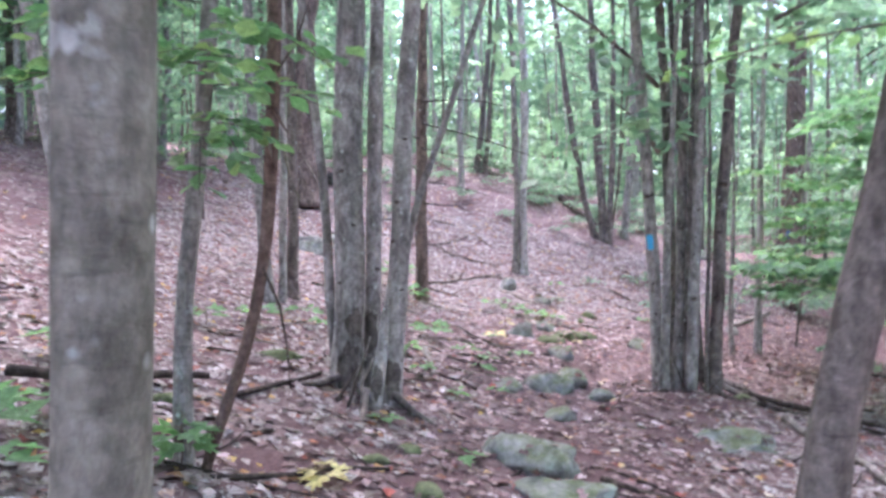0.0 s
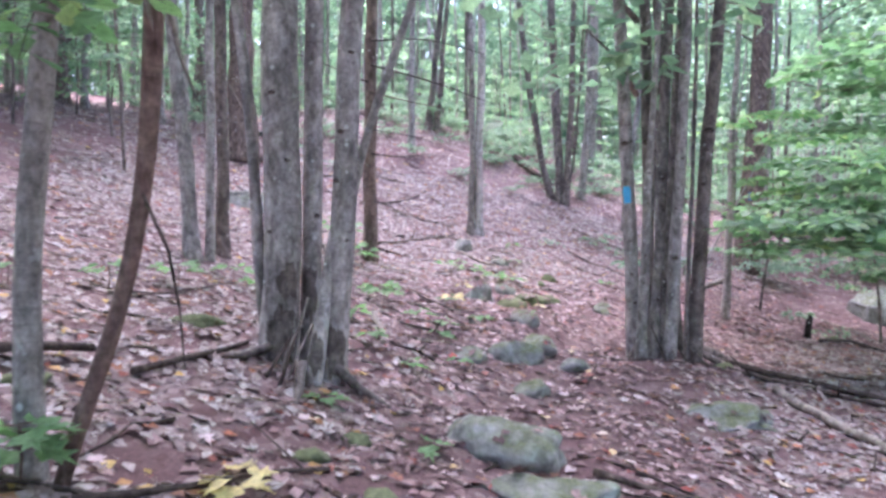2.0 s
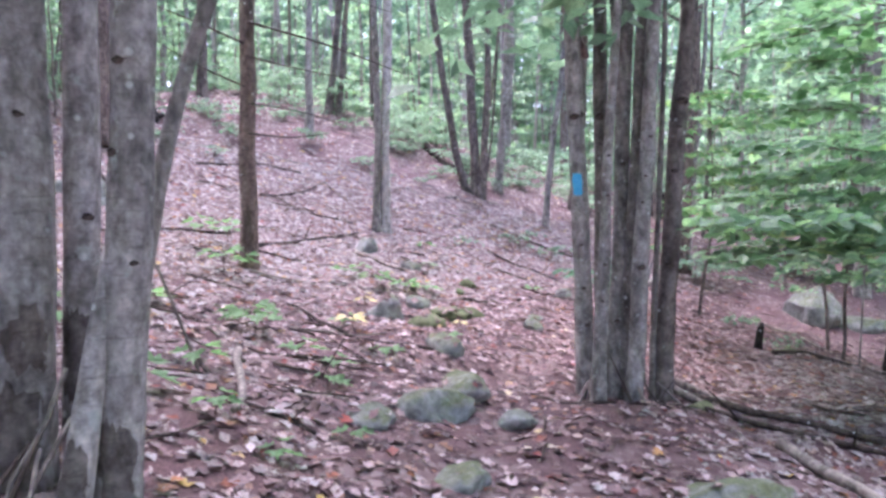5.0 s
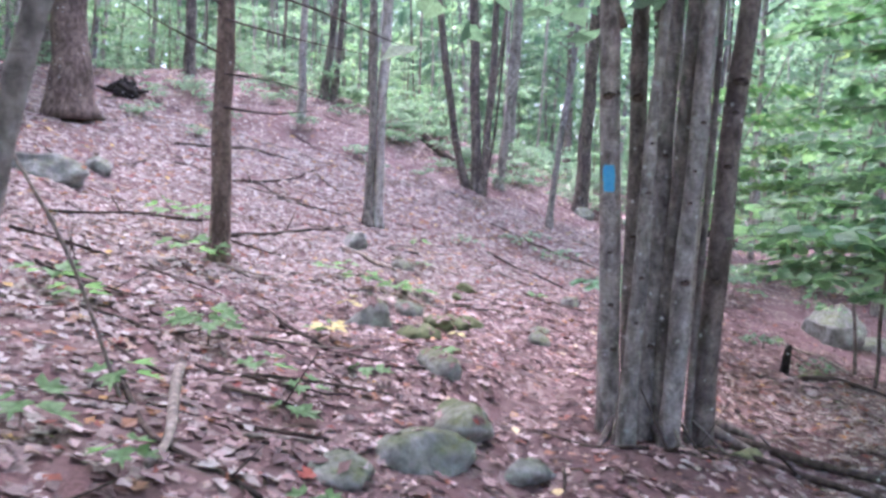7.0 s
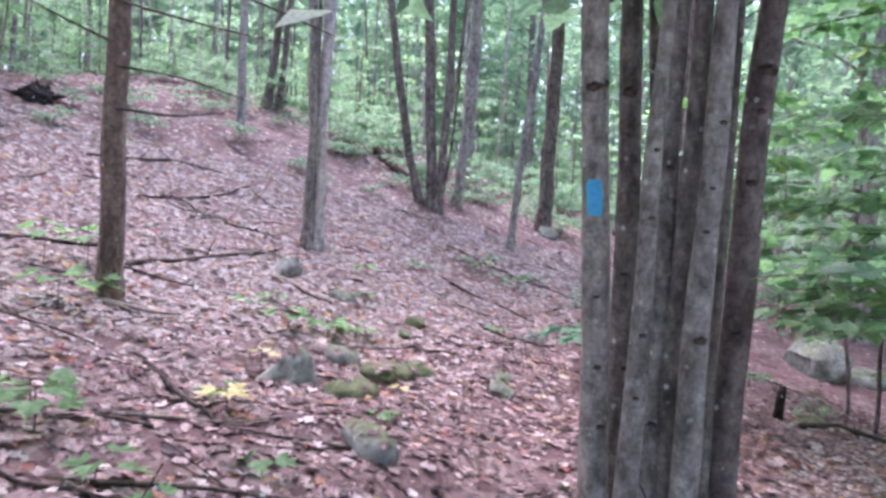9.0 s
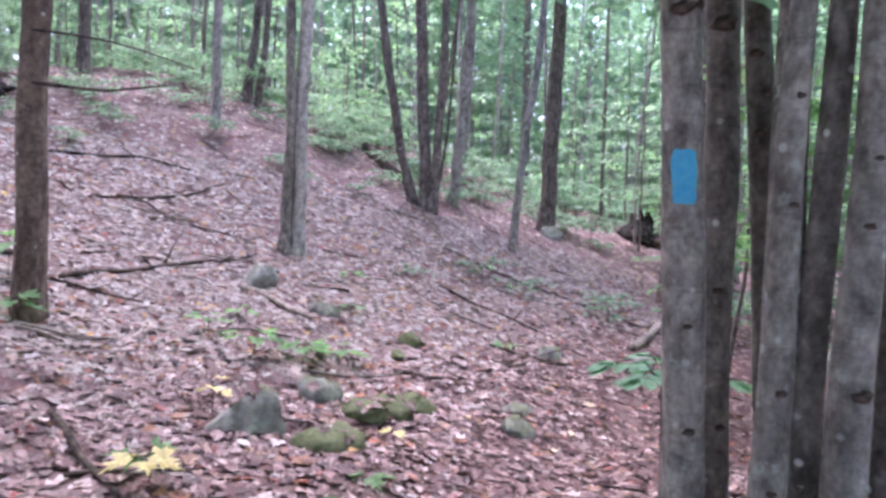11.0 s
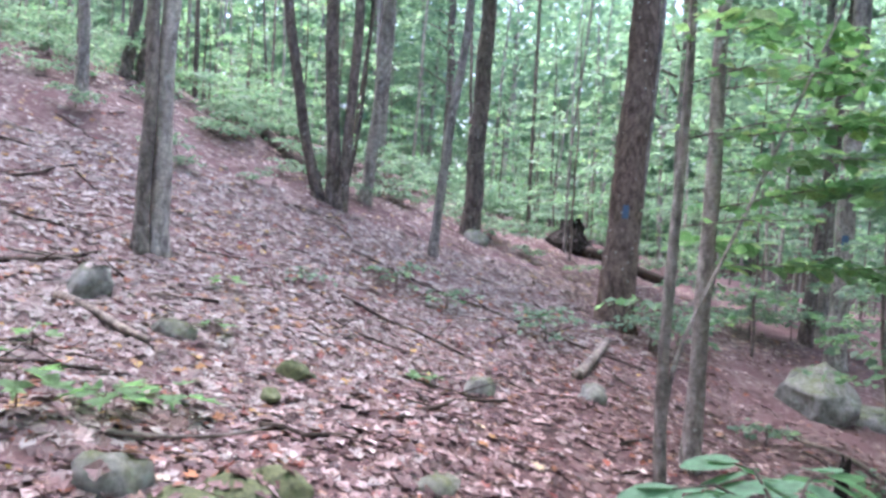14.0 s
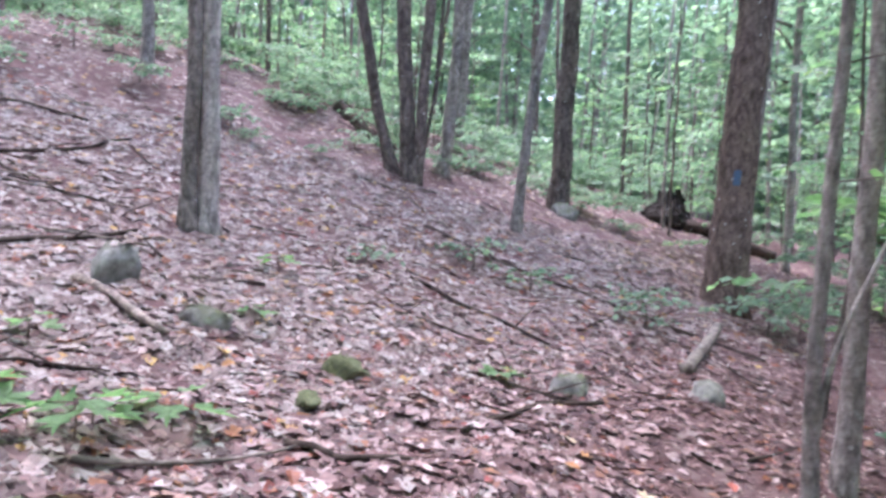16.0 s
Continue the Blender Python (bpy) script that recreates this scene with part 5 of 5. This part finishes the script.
def hobblebush(x, y, seed, tall, shoots):
    """A low shrub: one arched stem whose shoots end in pairs of large level leaves."""
    rng = np.random.default_rng(seed)
    ob = thing("hobblebush", x, y, "low shrub with large drooping blue-green leaves", "shrub", "green plants on the forest floor")
    top = np.array((0.0, 0.0, tall))
    part("stem", mesh_of("stem", *tube(((0.05, 0.04, -0.04), (0.03, 0.02, tall * 0.5), top), (0.008, 0.007, 0.005), 6, 0.03, seed, step=0.1), BARK_BROWN, True), ob)
    for turn, reach, lift in shoots:
        a = radians(turn)
        way = np.array((math.cos(a), math.sin(a), lift))
        tip = top + way * reach
        shoot = part("shoot", mesh_of("shoot", *tube((top - (0, 0, 0.06), top + way * reach * 0.5 + (0, 0, 0.02), tip), (0.004, 0.003, 0.002), 5, 0, seed, step=0.06), BARK_BROWN, True), ob)
        for q, swing in ((0.4, 80), (0.45, -80), (0.7, 65), (0.75, -65), (0.95, 45), (0.95, -45), (1.0, 0)):
            b = a + radians(swing + rng.uniform(-12, 12))
            d = np.array((math.cos(b), math.sin(b), -rng.uniform(0.12, 0.4)))
            v, f = strewn(BROADLEAF, [top + way * reach * q], [d], [np.array((0, 0, 1.0)) + rng.normal(0, 0.14, 3)], rng.uniform(0.09, 0.13))
            part("leaf", mesh_of("leaf", v, f, BROAD), shoot)
    return ob


hobblebush(2.78, 9.28, 470, 0.93, ((150, 0.20, 0.0), (215, 0.20, -0.1), (300, 0.18, -0.05), (20, 0.22, 0.05), (80, 0.16, 0.1)))
hobblebush(2.98, 9.38, 471, 0.87, ((340, 0.20, 0.0), (250, 0.18, -0.1), (60, 0.16, 0.05)))


def low_shrub(x, y, seed, tall, n, size, reach):
    rng = np.random.default_rng(seed)
    ob = thing("low_shrub", x, y, "low leafy green shrub on the slope", "shrub", "green plants on the forest floor")
    br = [((0, 0, tall * rng.uniform(0.3, 1)), (math.cos(2.4 * i), math.sin(2.4 * i), rng.uniform(0.1, 0.5)), reach * rng.uniform(0.6, 1.1)) for i in range(n)]
    b, l = foliage(rng, br, size, HAZY_GREEN, BLADE, 0.25, 0.06)
    part("stem", mesh_of("stem", *tube(((0, 0, -0.05), (0.02, 0, tall * 0.5), (0, 0, tall)), (0.012, 0.01, 0.006), 5, 0.05, seed), BARK_BROWN, True), ob)
    part("branch", b, ob)
    part("leaves", l, ob)
    return ob


for i, (x, y, t, n, s, r) in enumerate(((4.5, 16.7, 0.3, 7, 0.09, 0.5), (5.0, 16.3, 0.22, 6, 0.09, 0.45), (6.3, 16.3, 0.25, 7, 0.09, 0.55), (8.1, 16.5, 0.5, 11, 0.11, 0.75), (8.9, 16.9, 0.5, 11, 0.11, 0.75), (6.0, 15.7, 0.25, 7, 0.1, 0.5), (7.25, 13.6, 0.2, 6, 0.1, 0.4), (3.2, 15.9, 0.2, 6, 0.08, 0.35),
                                        (3.0, 23.4, 0.6, 8, 0.11, 0.8), (2.2, 24.0, 0.5, 8, 0.11, 0.8), (4.4, 23.8, 0.6, 8, 0.11, 0.8), (-1.4, 20.8, 0.4, 8, 0.1, 0.7), (-0.4, 21.6, 0.5, 8, 0.1, 0.7), (5.6, 23.0, 0.6, 8, 0.11, 0.8), (7.2, 12.4, 0.15, 6, 0.09, 0.35), (1.8, 22.4, 0.3, 6, 0.1, 0.5))):
    low_shrub(x, y, 500 + i, t, n, s, r)


SHRUBS = [low_shrub(-1.0 + 1.3 * i, 24.6, 540 + i, (0.35, 0.6, 0.9)[i], 9, (0.11, 0.12, 0.13)[i], (0.6, 0.75, 0.9)[i]) for i in range(3)]
crest_rng = np.random.default_rng(91)
count = 0
while count < 95:
    x, y = crest_rng.uniform(-9, 16), crest_rng.uniform(18, 31)
    edge = 23.2 - 0.12 * x if x < 6 else 21.5 - 0.6 * (x - 6)
    if y < edge or float(off_trail(np.float64(x), np.float64(y))) < 1.2 or math.hypot(x - 10.2, y - 21.6) < 2.4:
        continue
    copy_thing(SHRUBS[int(crest_rng.integers(0, 3))], settle(x, y, crest_rng.uniform(0, 360)))
    count += 1

count = 0
while count < 34:
    x, y = crest_rng.uniform(-6, 7), crest_rng.uniform(17.5, 24)
    if y < 19.5 - 0.25 * x and crest_rng.random() < 0.8 or math.hypot(x - 1.7, y - 16) < 2:
        continue
    copy_thing(SHRUBS[0], settle(x, y, crest_rng.uniform(0, 360)) @ Matrix.Scale(crest_rng.uniform(0.5, 0.9), 4))
    count += 1

count = 0
while count < 46:
    x, y = crest_rng.uniform(2.5, 11), crest_rng.uniform(20.0, 25)
    if y < 21.8 - 0.15 * x or math.hypot(x - 10.2, y - 21.6) < 1.8 or math.hypot(x - 4.5, y - 20) < 1.2:
        continue
    copy_thing(SHRUBS[int(crest_rng.integers(0, 2))], settle(x, y, crest_rng.uniform(0, 360)) @ Matrix.Scale(crest_rng.uniform(0.6, 1.0), 4))
    count += 1

# slender poles among the trees beyond the crest
POLES = []
for i in range(4):
    z = height(-2.0 + 2.2 * i, 26.5)
    x = -2.0 + 2.2 * i
    POLES.append(tree("pole_tree", ("slender grey pole of a young forest tree", "slender dark pole of a young forest tree")[i % 2], [(((x, 26.5, z), (x + 0.05, 26.5, z + 2), (x + 0.1 - 0.1 * i, 26.5, z + 5)), 0.06 - 0.008 * i, 0.045 - 0.006 * i)], (BARK_GREY, BARK_BROWN, BARK_PALE, BARK_GREY)[i], 9, False, "tree", "trees of the wood", 8, 80 + i))
count = 0
while count < 85:
    x, y = crest_rng.uniform(-16, 26), crest_rng.uniform(17, 40)
    if y < (23.5 if x < 8 else 21.5 - 0.4 * (x - 8)) or float(off_trail(np.float64(x), np.float64(y))) < 1.2:
        continue
    copy_thing(POLES[int(crest_rng.integers(0, 4))], settle(x, y, crest_rng.uniform(0, 360)) @ pose(0, 0, 0, crest_rng.normal(0, 3), crest_rng.normal(0, 3), 0))
    count += 1


# ---- fallen leaves ----
def leaf_litter():
    rng = np.random.default_rng(12)
    pos = []
    for n, x0, x1, y0, y1 in ((46000, -4.5, 6.5, 2.0, 13.0), (14000, 0, 7, 10, 15), (44000, -5, 9, 11, 19.5), (22000, -9, 13, 17, 28), (9000, 5, 15, 5, 19), (6000, -8, 9, -6, 3), (8000, -4, 3, 0.6, 3.6), (7000, -2, 6, 8.5, 16.5), (18000, -15, -4, 3, 29), (3000, 5, 12, -4, 6)):
        pos.append(np.stack([rng.uniform(x0, x1, n), rng.uniform(y0, y1, n)], -1))
    pos = np.concatenate(pos)
    px, py = pos[:, 0], pos[:, 1]
    d = off_trail(px, py)
    patch = np.sin(px * 1.9 + 1) + np.sin(py * 1.4) + np.sin(px * 4.1 + py * 3.3)
    bare = np.where(px > 4.2, 1.15, np.where(py > 5.5, 0.55, 0.4))
    keep = rng.random(len(pos)) < np.where(d < bare * rng.normal(1, 0.2, len(pos)), np.where(px > 4.2, 0.28, 0.45), 0.93 + 0.07 * patch)
    pos, d = pos[keep], d[keep]
    px, py = pos[:, 0], pos[:, 1]
    lift = np.minimum(rng.uniform(0.003, 0.014, len(pos)), rng.uniform(0.003, 0.02, len(pos)))
    pos = np.column_stack([pos, surface(px, py) + lift])
    far = np.hypot(px - 1, py - 7)
    size = rng.uniform(0.05, 0.105, len(pos)) * (1 + 0.03 * np.clip(far - 6, 0, 12))
    a = rng.uniform(0, 6.28, len(pos))
    sx, sy = (surface(px + 0.06, py) - surface(px - 0.06, py)) / 0.12, (surface(px, py + 0.06) - surface(px, py - 0.06)) / 0.12
    ahead = np.stack([np.cos(a), np.sin(a), sx * np.cos(a) + sy * np.sin(a) + rng.normal(0, 0.10, len(pos))], -1)
    up = np.stack([-sx, -sy, np.ones(len(pos))], -1) + rng.normal(0, 0.10, (len(pos), 3))
    for rx, ry, reach, place, skin in ROCKS:
        back = place.inverted()
        for i in np.nonzero(np.hypot(px - rx, py - ry) < reach)[0]:
            if rng.random() < 0.87:
                continue
            hit, normal = skin.ray_cast(back @ Vector((px[i], py[i], pos[i, 2] + 2)), Vector((0, 0, -1)))[:2]
            if hit and normal.z > 0.5 and (place @ hit).z > pos[i, 2]:
                pos[i, 2] = (place @ hit).z + 0.006
                tilt = place.to_3x3() @ normal
                up[i] = tilt
                ahead[i, 2] = -(tilt.x * ahead[i, 0] + tilt.y * ahead[i, 1]) / tilt.z
    lob = rng.random(len(pos)) < 0.45
    # how far the darker, redder leaves reach from the trail, widest near (0.7, 10)
    red_reach = 1.1 + 0.7 * np.clip((py - 6) / 3, 0, 1) + 1.5 * np.exp(-(((px - 0.7) / 1.5) ** 2 + ((py - 10.0) / 1.6) ** 2))
    trod = d < red_reach * rng.normal(1.0, 0.33, len(pos))
    # browner leaves towards the brow, partly painting in the shade of the canopy
    brow = 0.9 * np.clip((py - 17.0) / 3.5, 0, 1) * np.clip((px - 1.2) / 2.2, 0, 1) + 0.8 * np.clip((py - 20.5) / 2.5, 0, 1) + 0.6 * np.clip((px - 6.5) / 2, 0, 1)
    brown = ~trod & (rng.random(len(pos)) < brow)
    for name, label, mat, pick in (("leaf_litter", "pale pinkish fallen leaves covering the forest floor", LITTER, ~trod & ~brown), ("browned_leaves", "brown fallen leaves, darkened for canopy shade, along the brow of the slope", SHADED_BROWN, brown), ("trodden_leaves", "dark reddish brown leaves, trodden along the trail and spreading beside it", TRODDEN, trod)):
        sets = [strewn(shape, pos[q], ahead[q], up[q], size[q]) for shape, q in ((DRY_LOBED, pick & lob), (DRY_OVAL, pick & ~lob))]
        if name == "trodden_leaves":
            n = 20000
            x, y = rng.uniform(-2.5, 8.5, n), rng.uniform(1.5, 16, n)
            near = off_trail(x, y) < 1.1
            x, y = x[near], y[near]
            crumb = np.column_stack([x, y, surface(x, y) + rng.uniform(0.002, 0.015, len(x))])
            c = rng.uniform(0, 6.28, len(x))
            sets.append(strewn(DRY_OVAL, crumb, np.stack([np.cos(c), np.sin(c), rng.normal(0, 0.3, len(x))], -1), np.tile((0, 0, 1.0), (len(x), 1)) + rng.normal(0, 0.3, (len(x), 3)), rng.uniform(0.02, 0.05, len(x))))
        v, f = stacked(sets)
        tagged(new(name, mesh_of(name, v, f, mat)), label, "fallen leaves", kind="stuff")


leaf_litter()


# ---- single leaves lying on top beside the trail ----
def loose_leaf(name):
    m, n, k, b = material(name, 0.6, 0.35)
    info = n.new("ShaderNodeObjectInfo")
    tone = ramp(n, [(0.0, (0.34, 0.215, 0.20)), (0.3, (0.52, 0.39, 0.37)), (0.62, (0.64, 0.53, 0.51)), (0.8, (0.60, 0.47, 0.24)), (0.9, (0.50, 0.27, 0.10)), (1.0, (0.36, 0.08, 0.06))])
    k.new(info.outputs["Random"], tone.inputs[0])
    vein = ramp(n, [(0.35, (0.75, 0.73, 0.72)), (0.65, (1.08, 1.08, 1.08))])
    k.new(noise_tex(n, k, coords(n, k, (1, 1, 1)), 30, 4), vein.inputs[0])
    k.new(mix(n, k, 1.0, tone.outputs[0], vein.outputs[0], "MULTIPLY"), b.inputs["Base Color"])
    return m


def loose_leaves(count):
    rng = np.random.default_rng(314)
    mat, ground = loose_leaf("loose_leaf"), bpy.data.objects["ground"]
    shapes = [mesh_of("leaf", v * (1, 1, curl), f, mat) for v, f in ((LOBED[0], LOBED[1]), (BEECH[0], BEECH[1])) for curl in (0.8, 1.6)]
    while count:
        x, y = rng.uniform(-2.2, 5.0), rng.uniform(3.2, 13.0)
        if float(off_trail(np.float64(x), np.float64(y))) > 1.7:
            continue
        up = Vector((height(x - 0.05, y) - height(x + 0.05, y), height(x, y - 0.05) - height(x, y + 0.05), 0.1)).normalized()
        up = (up + Vector(rng.normal(0, 0.1, 3))).normalized()
        turn = up.to_track_quat("Z", "Y").to_matrix().to_4x4() @ Matrix.Rotation(rng.uniform(0, 6.28), 4, "Z")
        at = Matrix.Translation((x, y, height(x, y) + 0.018)) @ turn @ Matrix.Scale(rng.uniform(0.06, 0.105), 4)
        part("leaf", shapes[int(rng.integers(0, 4))], ground, at=at)
        count -= 1


loose_leaves(290)
